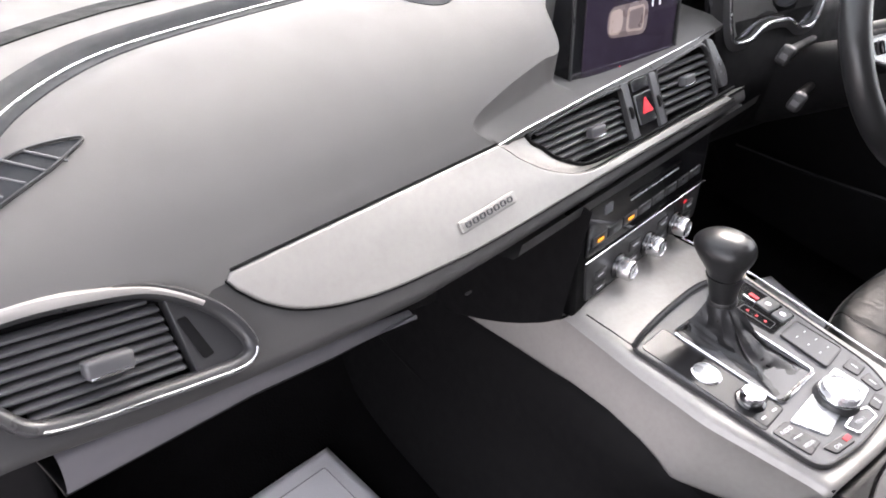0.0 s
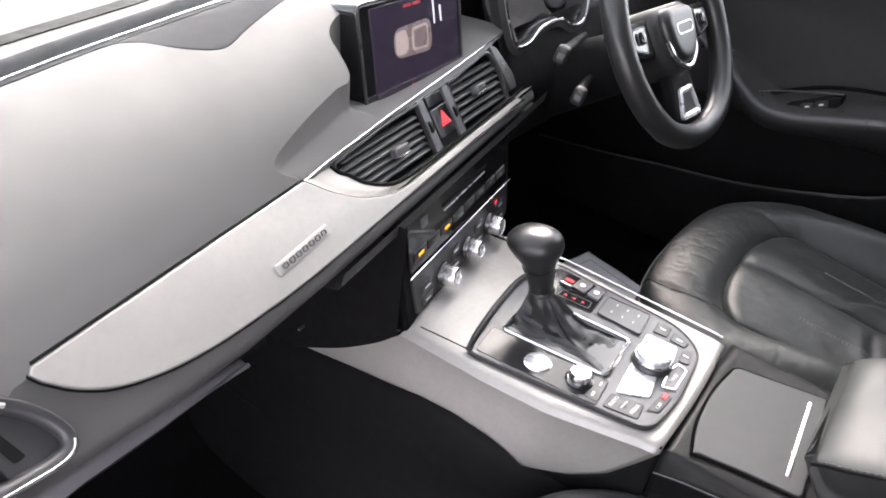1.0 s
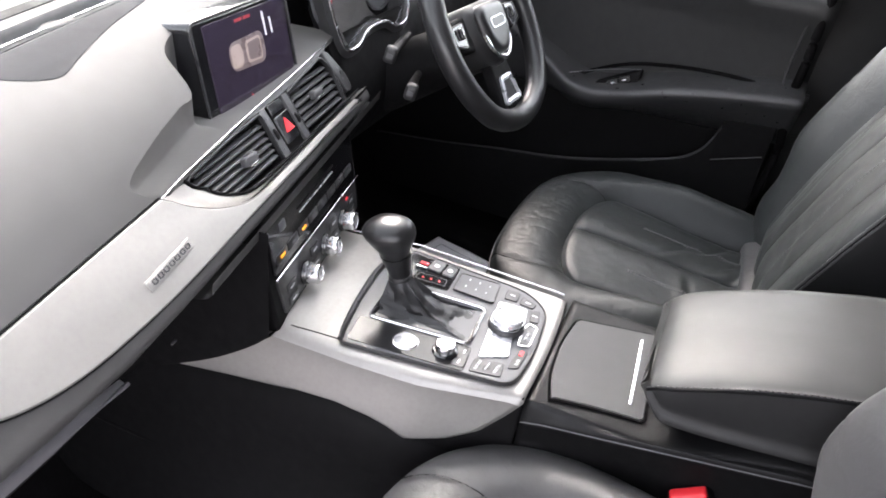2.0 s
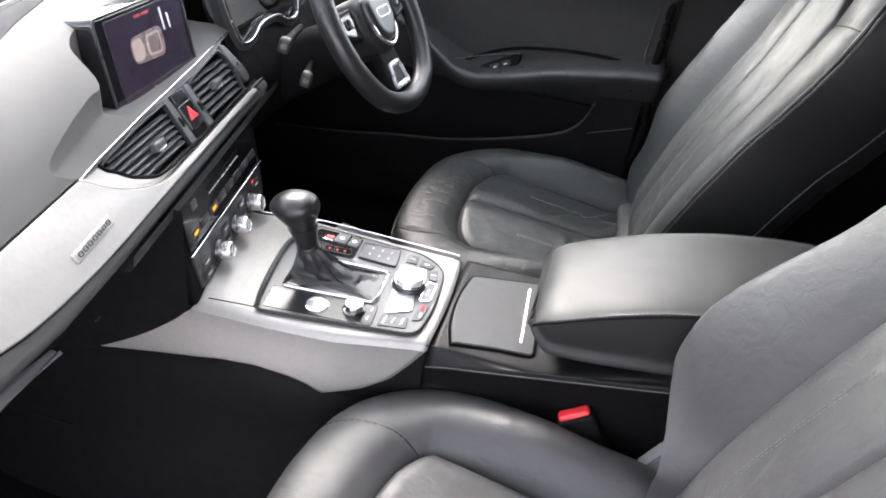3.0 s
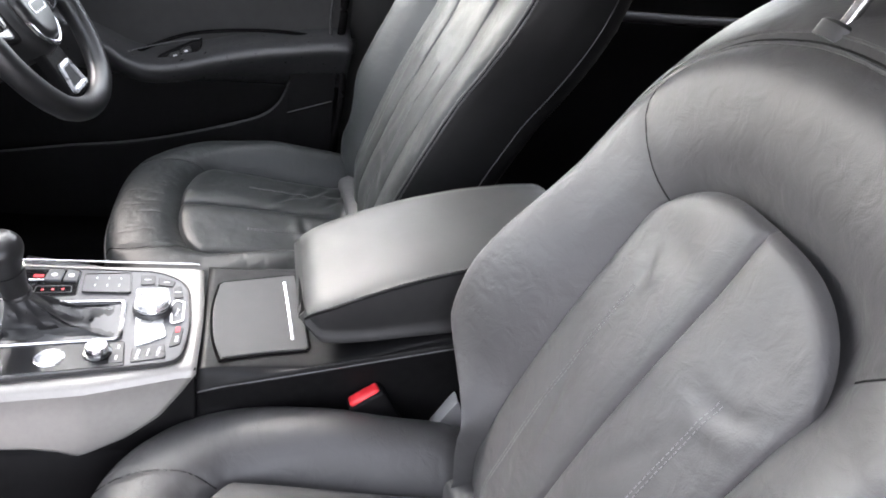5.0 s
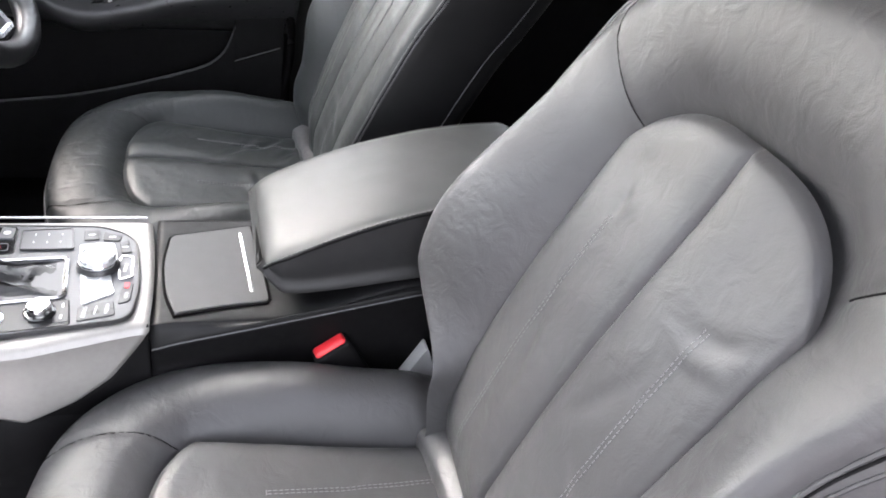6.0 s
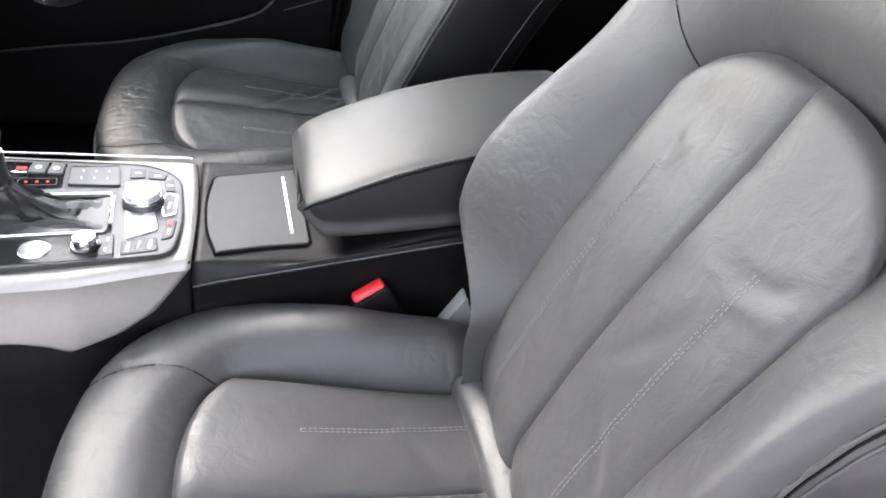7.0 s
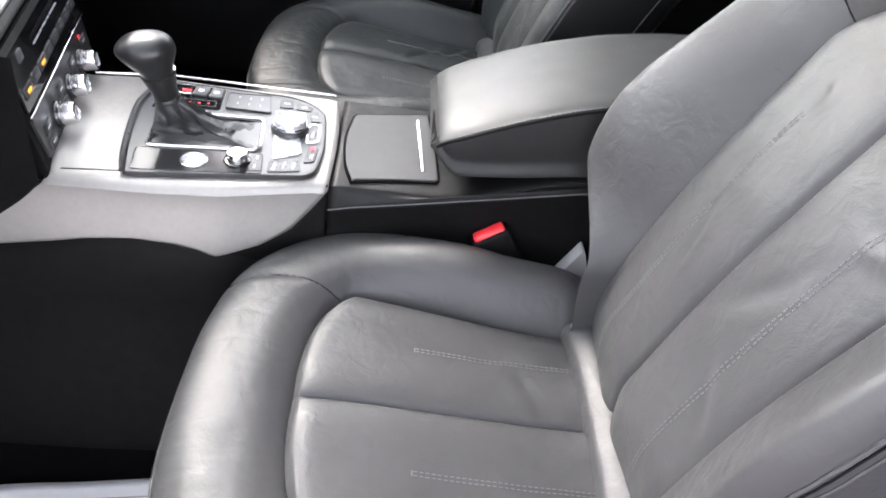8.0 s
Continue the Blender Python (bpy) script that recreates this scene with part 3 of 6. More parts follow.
for u in np.linspace(-0.36, 0.66, 260):
    vb = face_low(u) + 0.011
    top_v = 0.0192 if u < 0.14 else min(0.0192, float(np.interp(u, OUTER[:, 0], OUTER[:, 1])) - 0.004)
    row = [(0.643 * v, 0.630 + 0.766 * v) for v in np.linspace(top_v, vb, 30)]
    f0, z0 = row[-1]
    row += [(f0 + df, z0 + dz) for df, dz in cr([(0, 0), (-0.0045, -0.0065), (-0.0055, -0.012), (-0.003, -0.017), (0.003, -0.0205), (0.02, -0.023), (0.05, -0.023)], 26)[1:]]
    g.append([dash_point(u, f, z) for f, z in row])
bm = bmesh.new()
grid_mesh(bm, g)
cut_clean(bm, VENT, VENT_CUT)
# same skin as the pad; the falling light is put into this darker tone
part("front_face", bm, PAD_SHADED, dashboard)

# satin aluminium strip
TRIM = facing((-0.43, 0.455, 0.63), 10, 40)
strip = np.vstack([cr([(0.614, -0.0545), (0.608, -0.0558), (0.46, -0.055), (0.26, -0.053), (0.10, -0.052), (0.0, -0.046), (-0.06, -0.037), (-0.104, -0.023), (-0.130, -0.006), (-0.146, 0.012)], 60),
                   [(-0.150, 0.020), (-0.146, 0.0245)], [(0.0, 0.0245), (0.148, 0.0245)],
                   [(x, y) for x, y in OUTER[2:] if x < 0.612]])
part("trim_strip", slab(strip, TRIM, -0.004, 0.0035, 0.002), ALU, dashboard, "satin aluminium trim strip")
# dark plate and bar paint the overhanging pad's shadow along the strip
part("shadow_gap", slab(offset2(ccw(strip), 0.0016), TRIM, -0.006, 0.0006, 0.0004), PLASTIC_DARK, dashboard)
part("upper_shadow", tube([TRIM @ Vector((x, 0.0262, 0.0022)) for x in np.linspace(-0.145, 0.148, 30)], 0.0011, 8), PLASTIC_DARK, dashboard)
# raised badge with letter-like bars
bad = TRIM @ Matrix.Translation((0.104, -0.026, 0.0)) @ pose(0, 0, 0, 0, 0, 1.5)
badge = part("badge", slab(rounded([(-0.040, -0.0055), (0.040, -0.0055), (0.040, 0.0055), (-0.040, 0.0055)], 0.002), bad, 0.003, 0.0052, 0.0008), ALU, dashboard, "small silver name badge")
part("badge_recess", slab(rounded([(-0.037, -0.0036), (0.037, -0.0036), (0.037, 0.0036), (-0.037, 0.0036)], 0.001), bad, 0.0045, 0.0056, 0.0002), ALU, badge)
for k in range(7):
    c = -0.030 + k * 0.010
    loop = rounded([(c - 0.0036, -0.0028), (c + 0.0036, -0.0028), (c + 0.0036, 0.0028), (c - 0.0036, 0.0028)], 0.0024)
    part("badge_bar", loop_strip(loop, bad, [(-0.0012, 0.0054), (0.0, 0.0054), (0.0, 0.0068), (-0.0012, 0.0068)]), SLAT, badge)

# fine bright line that sweeps round under the windscreen
path = [dash_point(u, f, pad_height(u, f) + 0.0015) for u, f in LINE]
# dark band: the seal, and on its near side the groove's shade painted in
bm = bmesh.new()
grid_mesh(bm, [[dash_point(u, f + d, pad_height(u, f + d) + h) for d, h in ((-0.011, -0.001), (-0.0105, 0.0010), (-0.004, 0.0012), (0.0, 0.0012), (0.004, 0.0012), (0.008, 0.001), (0.011, 0.0008), (0.0115, -0.001))] for u, f in LINE])
part("seal", bm, RUBBER, dashboard, "dark rubber seal and painted groove shade under the windscreen")
part("sweep_line", tube([p + Vector((0, 0, 0.0004)) for p in path], 0.0008, 8), SILVER, dashboard, "bright line round the dashboard top")


# dark slot at the foot of the windscreen
slot_line = cr([(-0.22, 0.205), (-0.182, 0.224), (-0.126, 0.2425), (-0.068, 0.2545), (0.06, 0.263), (0.1835, 0.267), (0.30, 0.273), (0.60, 0.276)], 60)
bm = bmesh.new()
grid_mesh(bm, [[dash_point(u, f + d, pad_height(u, f + d) + h) for d, h in ((-0.011, -0.001), (-0.0105, 0.0012), (0.0, 0.0014), (0.0105, 0.0012), (0.011, -0.001))] for u, f in slot_line])
part("windscreen_slot", bm, PLASTIC_DARK, dashboard)


def on_pad(poly, lift, bm=None):
    """A thin plate that follows the top of the pad."""
    bm = bm or bmesh.new()
    p = ccw(poly)
    c = p.mean(0)
    rings = []
    for k in (1.0, 1.0, 0.985, 0.93, 0.86, 0.78, 0.7, 0.6, 0.5, 0.4, 0.3, 0.2, 0.1, 0.04):
        rings.append([tuple(c + (q - c) * k) for q in p])
    g = []
    for i, r in enumerate(rings):
        g.append([dash_point(u, f, pad_height(u, f) + (-0.001 if i == 0 else lift * (0.4 if i == 1 else 0.6))) for u, f in r])
    vs = grid_mesh(bm, g, close_v=True)
    bm.faces.new(vs[-1])
    return bm


GRILLE = material("perforated_grille", (0.05, 0.05, 0.052), 0.95, grain=0.6, grain_size=0.003, kind="dots", vary=0.06, spec=0.05)
part("speaker_grille", on_pad(rounded([(0.106, 0.206), (0.107, 0.185), (0.1367, 0.1327), (0.168, 0.1150), (0.224, 0.132), (0.3066, 0.1535), (0.42, 0.175), (0.46, 0.200), (0.40, 0.208)], 0.02), 0.0015), GRILLE, dashboard, "grey perforated speaker grille")
part("speaker_grille", on_pad(rounded([(-0.30, 0.19), (-0.235, 0.20), (-0.19, 0.235), (-0.22, 0.27), (-0.32, 0.27)], 0.02), 0.0015), GRILLE, dashboard)
# side demister: a dark leaf-shaped opening with slats
leaf = cr([(-0.196, 0.0895), (-0.225, 0.0925), (-0.26, 0.0925), (-0.30, 0.088), (-0.31, 0.068), (-0.28, 0.063), (-0.256, 0.067), (-0.228, 0.0745), (-0.21, 0.0815)], 54, closed=True)
dem = part("demister", on_pad(leaf, 0.0012), RUBBER, dashboard, "black leaf-shaped side demister")
bm = bmesh.new()
lp = [dash_point(u, f, pad_height(u, f) + 0.002) for u, f in leaf]
part("rim", tube(lp, 0.0011, 6, closed=True), SATIN, dem)
for k in range(6):
    u = -0.219 - 0.014 * k
    a_, b_ = 0.0915, 0.0780 - 0.0022 * k
    part("slat", tube([dash_point(u - 0.011, a_, pad_height(u, a_) + 0.0016), dash_point(u + 0.008, b_, pad_height(u, b_) + 0.0016)], 0.0009, 6), SLAT, dem)

# glovebox and lower dash
g = []
under = []
for u in np.linspace(-0.284, 0.045, 60):
    top_ = float(np.interp(u, [-0.284, -0.138, 0.064, 0.11], [0.582, 0.552, 0.500, 0.4885]))
    bot = float(np.interp(u, [-0.284, -0.139, -0.06, 0.0, 0.045], [0.545, 0.532, 0.5175, 0.5112, 0.5045]))
    mid_ = (top_ + bot) / 2
    g.append([dash_point(u, f, z) for f, z in cr([(0.012, top_ + 0.002), (0.006, top_ + 0.001), (0.0, top_ - 0.003), (-0.002, mid_), (0.0, bot + 0.003), (0.004, bot)], 24)])
    under.append([dash_point(u, f, z) for f, z in cr([(0.004, bot - 0.0005), (0.03, bot - 0.003), (0.12, bot - 0.03), (0.24, bot - 0.10)], 14)])
bm = bmesh.new()
grid_mesh(bm, g)
# near-black sheet closes the recess and stands for the shade in it
bm2 = bmesh.new()
grid_mesh(bm2, [[dash_point(u, f, z) for f, z in ((0.010, float(np.interp(u, [-0.284, -0.138, 0.064, 0.12], [0.582, 0.552, 0.500, 0.488]))), (0.012, 0.58), (0.02, 0.622 + 0.766 * face_low(u)))] for u in np.linspace(-0.30, 0.085, 40)])
part("shadow_gap", bm2, PLASTIC_DARK, dashboard)
glovebox = part("glovebox", bm, GLOVE, dashboard, "glovebox lid edge under the dashboard lip, paled for bounced light")
bm = bmesh.new()
grid_mesh(bm, under)
solid(part("underside", bm, PLASTIC_DARK, glovebox), 0.004)
part("catch", block((0.010, 0.0025, 0.003), facing((-0.273, 0.508, 0.452), 10, 10), 0.0008), SLAT, dashboard, "small grey glovebox catch")
side = slab(rounded([(0.35, 0.52), (0.62, 0.50), (0.62, 0.76), (0.46, 0.76), (0.37, 0.66)], 0.03), Matrix(((0, 0, 1, -0.79), (1, 0, 0, 0.02), (0, 1, 0, 0.02), (0, 0, 0, 1))), -0.02, 0.012, 0.006)
part("end_cap", side, PLASTIC, dashboard)


# ---- air vents ----
def air_vent(name, plane, poly, rows, slat_w, tab_at, tab_size, bezel, label, cut=None, lo=None, hi=None, depth=0.022, turn=0.0):
    origin = plane.translation
    vent = empty(name, tuple(origin), label=label, category="air vent")
    p = ccw(poly)
    well = bmesh.new()
    grid_mesh(well, [[plane @ Vector((x, y, z)) for x, y in offset2(p, o)] for o, z in ((0.0, 0.002), (-0.001, -depth), (-0.012, -depth - 0.002))], close_v=True)
    ring = [plane @ Vector((x, y, -depth - 0.002)) for x, y in offset2(p, -0.010)]
    well.faces.new([well.verts.new(q) for q in ring])
    part("well", well, PLASTIC_DARK, vent)
    part("bezel", loop_strip(p, plane, bezel), SATIN, vent)
    ca, sa = math.cos(radians(turn)), math.sin(radians(turn))
    level = offset2(p, -0.003) @ np.array(((ca, -sa), (sa, ca)))
    plane_t = plane @ pose(0, 0, 0, 0, 0, turn)
    ys = np.linspace(level[:, 1].min() if lo is None else lo, level[:, 1].max() if hi is None else hi, rows + 2)[1:-1]
    for y in ys:
        sp_ = span(level, y)
        if not sp_:
            continue
        a, b = sp_
        if cut:
            b = min(b, (cut + y * sa) / ca)
        if b - a < 0.02:
            continue
        m = plane_t @ Matrix.Translation(((a + b) / 2, y, -0.007)) @ pose(0, 0, 0, 30, 0, 0)
        part("slat", block((b - a, slat_w * 0.8, 0.009), m, 0.0011, 2), SLAT, vent)
    if tab_at:
        m = plane @ Matrix.Translation((*tab_at, 0.002)) @ pose(0, 0, 0, 0, 0, turn) @ pose(0, 0, 0, 12, 0, 0)
        tab = part("tab", block((*tab_size, 0.012), m, 0.003, 3), SLAT, vent)
        part("tab_lip", block((tab_size[0] * 0.86, 0.002, 0.002), m @ Matrix.Translation((0, -tab_size[1] * 0.42, 0.0062)), 0.0006, 2), CHROME, tab, "bright lip on the tab")
    return vent


FLAT_BEZEL = [(-0.003, -0.012), (-0.003, 0.001), (-0.0015, 0.0042), (0.001, 0.0062), (0.005, 0.0062), (0.0068, 0.004), (0.0068, -0.014)]
side_vent = air_vent("air_vent", VENT, VENT_OUT, 8, 0.0034, (-0.018, -0.006), (0.030, 0.012), FLAT_BEZEL, "black slatted side air vent with satin chrome surround", cut=0.026, turn=-9.0)
vent_loop = ccw(VENT_OUT)
vent_nn = normals2(vent_loop)
upper = sorted([(x, y, nx, ny) for (x, y), (nx, ny) in zip(vent_loop, vent_nn) if ny > 0.3 and x < 0.05])
rows_ = []
for x, y, nx, ny in upper:
    w = 0.0090 - 0.0055 * step(-0.05, 0.045, x)
    rows_.append([VENT @ Vector((x + nx * o, y + ny * o, z)) for o, z in ((-0.0005, 0.002), (-0.0005, 0.0066), (w * 0.3, 0.0078), (w * 0.7, 0.0076), (w, 0.005), (w, -0.004))])
bm = bmesh.new()
grid_mesh(bm, rows_)
part("upper_trim", bm, ALU, side_vent, "satin bright trim along the vent's top")
lower = sorted([(x, y, nx, ny) for (x, y), (nx, ny) in zip(vent_loop, vent_nn) if ny < -0.25 and x > -0.068])
part("bright_line", tube([VENT @ Vector((x + nx * 0.0035, y + ny * 0.0045, 0.0066)) for x, y, nx, ny in lower], 0.0011, 6), CHROME, side_vent, "thin bright line under the vent")
# the blank corner with its thumb wheel
edge_ = offset2(ccw(VENT_OUT), -0.0005)
keep = [k for k in range(len(edge_)) if edge_[k][0] > 0.027]
first = next(k for k in keep if (k - 1) % len(edge_) not in keep)
corner_ = [edge_[(first + k) % len(edge_)] for k in range(len(keep))]
blank = part("blank_corner", slab(corner_, VENT, -0.012, -0.001, 0.0008), SATIN, side_vent)
part("wheel_slot", slab(rounded([(0.031, -0.001), (0.038, -0.001), (0.045, -0.032), (0.037, -0.032)], 0.002), VENT, -0.004, -0.0002, 0.0003), PLASTIC_DARK, blank)
wm = VENT @ Matrix.Translation((0.038, -0.0165, -0.0085)) @ pose(0, 0, 12) @ pose(0, 0, 0, 0, 90, 0)
wheel_ = part("thumb_wheel", lathe([(0.012, -0.003), (0.0135, -0.0024), (0.0135, 0.0024), (0.012, 0.003)], wm, 36), SLAT, side_vent)
for k in range(18):
    a = k / 18 * 2 * math.pi
    part("rib", block((0.0008, 0.0012, 0.005), wm @ pose(0.0136 * math.cos(a), 0.0136 * math.sin(a), 0, 0, 0, math.degrees(a)), 0), PANEL, wheel_, smooth=False)

left_out = rounded([(-0.222, 0.020), (-0.190, -0.014), (-0.150, -0.032), (-0.105, -0.034), (-0.048, -0.034), (-0.046, 0.030), (-0.12, 0.028)], [0.012, 0.03, 0.03, 0.02, 0.003, 0.004, 0.02], 6)
right_out = rounded([(0.030, -0.033), (0.160, -0.028), (0.168, 0.020), (0.155, 0.044), (0.032, 0.032)], [0.003, 0.006, 0.008, 0.01, 0.004], 6)
THIN_BEZEL = [(-0.001, -0.004), (-0.001, 0.001), (0.0005, 0.002), (0.0025, 0.0015), (0.003, -0.004)]
air_vent("air_vent", CV, left_out, 6, 0.0034, (-0.112, -0.004), (0.026, 0.013), THIN_BEZEL, "black slatted centre air vent with a tab", depth=0.02)
air_vent("air_vent", CV, right_out, 6, 0.0034, (0.094, 0.008), (0.026, 0.013), THIN_BEZEL, "black slatted centre air vent beside the wheel", depth=0.02)
centre = empty("centre_fascia", tuple(CV.translation), label="black centre fascia carrying hazard switch and vents", category="fascia")
# fascia plate with two openings: built as strips between the openings
for lo_x, hi_x in ((-0.0455, -0.031), (0.016, 0.0295)):
    part("cheek", slab(rounded([(lo_x, -0.034), (hi_x, -0.034), (hi_x, 0.034), (lo_x, 0.034)], 0.002), CV, -0.01, 0.0012, 0.001), SLAT, centre)
    x = (lo_x + hi_x) / 2
    wheel_m = CV @ Matrix.Translation((x, -0.002, -0.0075)) @ pose(0, 0, 0, 0, 90, 0)
    part("thumb_wheel", lathe([(0.010, -0.0028), (0.0115, -0.0022), (0.0115, 0.0022), (0.010, 0.0028)], wheel_m, 30), PLASTIC_DARK, centre)
    for y in (-0.022, 0.02):
        part("pip", block((0.004, 0.0025, 0.001), CV @ Matrix.Translation((x, y, 0.0014)), 0), PANEL, centre, smooth=False)
part("hazard_well", slab(rounded([(-0.031, -0.034), (0.016, -0.034), (0.016, 0.036), (-0.031, 0.036)], 0.002), CV, -0.012, -0.0035, 0.0005), PLASTIC_DARK, centre)
haz = part("hazard_switch", slab(rounded([(-0.026, -0.022), (0.012, -0.022), (0.012, 0.016), (-0.026, 0.016)], 0.003), CV, -0.006, 0.0016, 0.0016), GLOSS, centre, "black hazard switch with red triangle")
tri = [(-0.017, -0.009), (0.006, -0.009), (-0.0055, 0.0105)]
part("triangle", loop_strip(rounded(tri, 0.002, 3), CV, [(-0.0035, 0.0014), (0, 0.0014), (0, 0.0024), (-0.0035, 0.0024)]), RED_LIT, haz)
part("triangle_core", slab([(-0.0115, -0.0055), (0.0005, -0.0055), (-0.0055, 0.005)], CV, 0.001, 0.0021, 0.0002), RED_LIT, haz)
part("dark_window", slab(rounded([(-0.024, 0.019), (0.011, 0.019), (0.011, 0.033), (-0.024, 0.033)], 0.002), CV, -0.006, 0.0005, 0.001), GLOSS, centre)
# bright bar above the vents, dark ramp under it and the satin crescent round their lower edge
bar_line = [dash_point(*p) for p in BAR if p[0] < 0.632]
part("top_bar", tube([p - DF * 0.0012 for p in bar_line], 0.0011, 8), CHROME, centre, "bright line above the vents")
VENT_TOP = cr([(-0.224, 0.0205), (-0.215, 0.0232), (-0.19, 0.0265), (-0.12, 0.0305), (-0.046, 0.0335), (0.032, 0.0355), (0.10, 0.0415), (0.150, 0.0465), (0.172, 0.0475)], 60)
k_bar = np.linspace(0, len(bar_line) - 1, 60)
bm = bmesh.new()
rows_ = []
for k, (x, y) in zip(k_bar, VENT_TOP):
    i = min(int(k), len(bar_line) - 2)
    p0 = bar_line[i].lerp(bar_line[i + 1], k - i) - Vector((0, 0, 0.0012))
    p1 = CV @ Vector((x, y, 0.0005))
    rows_.append([p0, p0.lerp(p1, 0.5), p1, CV @ Vector((x, y - 0.003, -0.008))])
grid_mesh(bm, rows_)
part("upper_frame", bm, SATIN, centre)
INNER = cr([(-0.226, 0.020), (-0.219, 0.010), (-0.207, 0.001), (-0.188, -0.0155), (-0.151, -0.033), (-0.113, -0.0375), (-0.048, -0.0370), (0.06, -0.0345), (0.165, -0.0315), (0.205, -0.0300)], 90)
bm = bmesh.new()
rows_ = []
for (x, y), (ix, iy) in zip(OUTER, INNER):
    a_ = TRIM @ Vector((x, y, 0.0035))
    b_ = CV @ Vector((ix, iy, 0.0015))
    sag = TRIM.to_3x3() @ Vector((0, 0, -0.004))
    rows_.append([TRIM @ Vector((x, y, -0.004)), a_, a_.lerp(b_, 0.12) + sag * 0.1, a_.lerp(b_, 0.4) + sag, a_.lerp(b_, 0.75) + sag * 0.8, b_, CV @ Vector((ix, iy, -0.010))])
grid_mesh(bm, rows_)
part("vent_surround", bm, ALU, centre, "satin aluminium crescent round the vents")
part("ring_shadow", tube([CV @ Vector((x + 0.002, y + 0.0025, 0.0012)) for x, y in INNER], 0.0022, 8), PLASTIC_DARK, centre)
part("dial_cap", slab(rounded([(0.172, -0.020), (0.192, -0.020), (0.196, 0.0), (0.178, 0.045), (0.160, 0.05)], 0.006), CV, -0.01, 0.003, 0.002), SATIN, centre)
for y in (0.0, 0.018):
    part("button_mark", block((0.006, 0.003, 0.0006), CV @ Matrix.Translation((0.179, y, 0.0033)), 0), PANEL, centre, smooth=False)

# lower lip of the dash on the driver's side of the centre, toned for shade
g = []
for s in np.linspace(0.0, 1.0, 40):
    x = -0.30 + s * 0.56
    g.append([dash_point((x + 0.43) / math.cos(radians(10)), f, z) for f, z in cr([(-0.046, 0.577), (-0.040, 0.556), (0.0, 0.55), (0.06, 0.55)], 10)])
bm = bmesh.new()
grid_mesh(bm, g)
part("lower_lip", bm, PAD_SHADED, dashboard)

# ---- screen ----
SC = facing((-0.014, 0.5785, 0.6595), 2, 12) @ Matrix.Diagonal((1.018, 1.018, 1.0, 1.0))
screen_unit = empty("infotainment_screen", tuple(SC.translation), label="black pop-up screen lit with a car outline", category="screen")
body = rounded([(-0.092, -0.036), (0.106, -0.034), (0.106, 0.098), (-0.092, 0.098)], 0.010, 5)
part("housing", slab(body, SC, -0.040, 0.0, 0.004), GLOSS, screen_unit)
part("bezel", loop_strip(body, SC, [(-0.0022, -0.001), (0.0005, -0.001), (0.0005, 0.0014), (-0.0022, 0.0014)]), SATIN, screen_unit)
glass_ = part("display", slab(rounded([(-0.072, -0.027), (0.097, -0.025), (0.097, 0.090), (-0.072, 0.090)], 0.003), SC, -0.001, 0.0012, 0.0004), SCREEN, screen_unit, "dark violet lit display")


def mark(poly, z=0.0016, mat=SCREEN_LINE, name="graphic"):
    part(name, slab(poly, SC, 0.0010, z, 0.0001), mat, glass_)


mark(rounded([(-0.034, 0.026), (0.040, 0.022), (0.040, 0.062), (-0.034, 0.060)], 0.014, 6), 0.0014, SCREEN_DIM, "car_outline")
mark(rounded([(-0.031, 0.029), (-0.010, 0.028), (-0.006, 0.0425), (-0.010, 0.057), (-0.031, 0.056)], 0.007, 5), 0.0017, SCREEN_LINE, "car_bonnet")
mark(rounded([(0.000, 0.029), (0.033, 0.027), (0.033, 0.057), (0.000, 0.056)], 0.006, 4), 0.0017, SCREEN_LINE, "car_roof")
mark(rounded([(0.004, 0.032), (0.030, 0.030), (0.030, 0.054), (0.004, 0.053)], 0.004, 4), 0.0020, SCREEN_DIM, "car_roof_panel")
for k, x in enumerate((0.046, 0.060)):
    mark(rounded([(x, 0.052), (x + 0.003, 0.052), (x + 0.002, 0.082 - 0.01 * k), (x - 0.002, 0.082 - 0.01 * k)], 0.001, 3), 0.0016, WHITE_MARK, "distance_bar")
part("warning_mark", slab([(-0.010, -0.017), (0.001, -0.017), (-0.0045, -0.008)], SC, 0.001, 0.0017, 0.0001), RED_LIT, glass_)
for x in (0.006, 0.018, 0.030):
    part("caption_bar", slab([(x, -0.0145), (x + 0.010, -0.0143), (x + 0.010, -0.0115), (x, -0.0117)], SC, 0.001, 0.0015, 0.0001), RED_DIM, glass_)
for x in (-0.012, 0.006):
    part("caption_bar", slab([(x, 0.081), (x + 0.015, 0.081), (x + 0.015, 0.0845), (x, 0.0845)], SC, 0.001, 0.0015, 0.0001), RED_DIM, glass_)
part("foot_line", slab([(-0.068, -0.0235), (0.094, -0.0215), (0.094, -0.0205), (-0.068, -0.0225)], SC, 0.001, 0.0018, 0.0001), WHITE_MARK, glass_)
part("side_line", tube([SC @ Vector((-0.0905, y, 0.0006)) for y in np.linspace(-0.030, 0.092, 12)], 0.0009, 6), CHROME, screen_unit, "thin bright edge of the screen")
part("foot", block((0.21, 0.03, 0.03), SC @ Matrix.Translation((0, -0.040, -0.014)), 0.004), SATIN, screen_unit)

# ---- climate and radio stack ----
KP = facing((-0.008, 0.47, 0.454), 10, 10)
stack = empty("centre_stack", tuple(KP.translation), label="black climate and radio stack with silver knobs", category="control panel")
part("stack_body", slab(rounded([(-0.162, -0.040), (0.155, -0.020), (0.160, 0.11), (-0.172, 0.115)], 0.014), KP, -0.10, -0.002, 0.006), PLASTIC_DARK, stack)
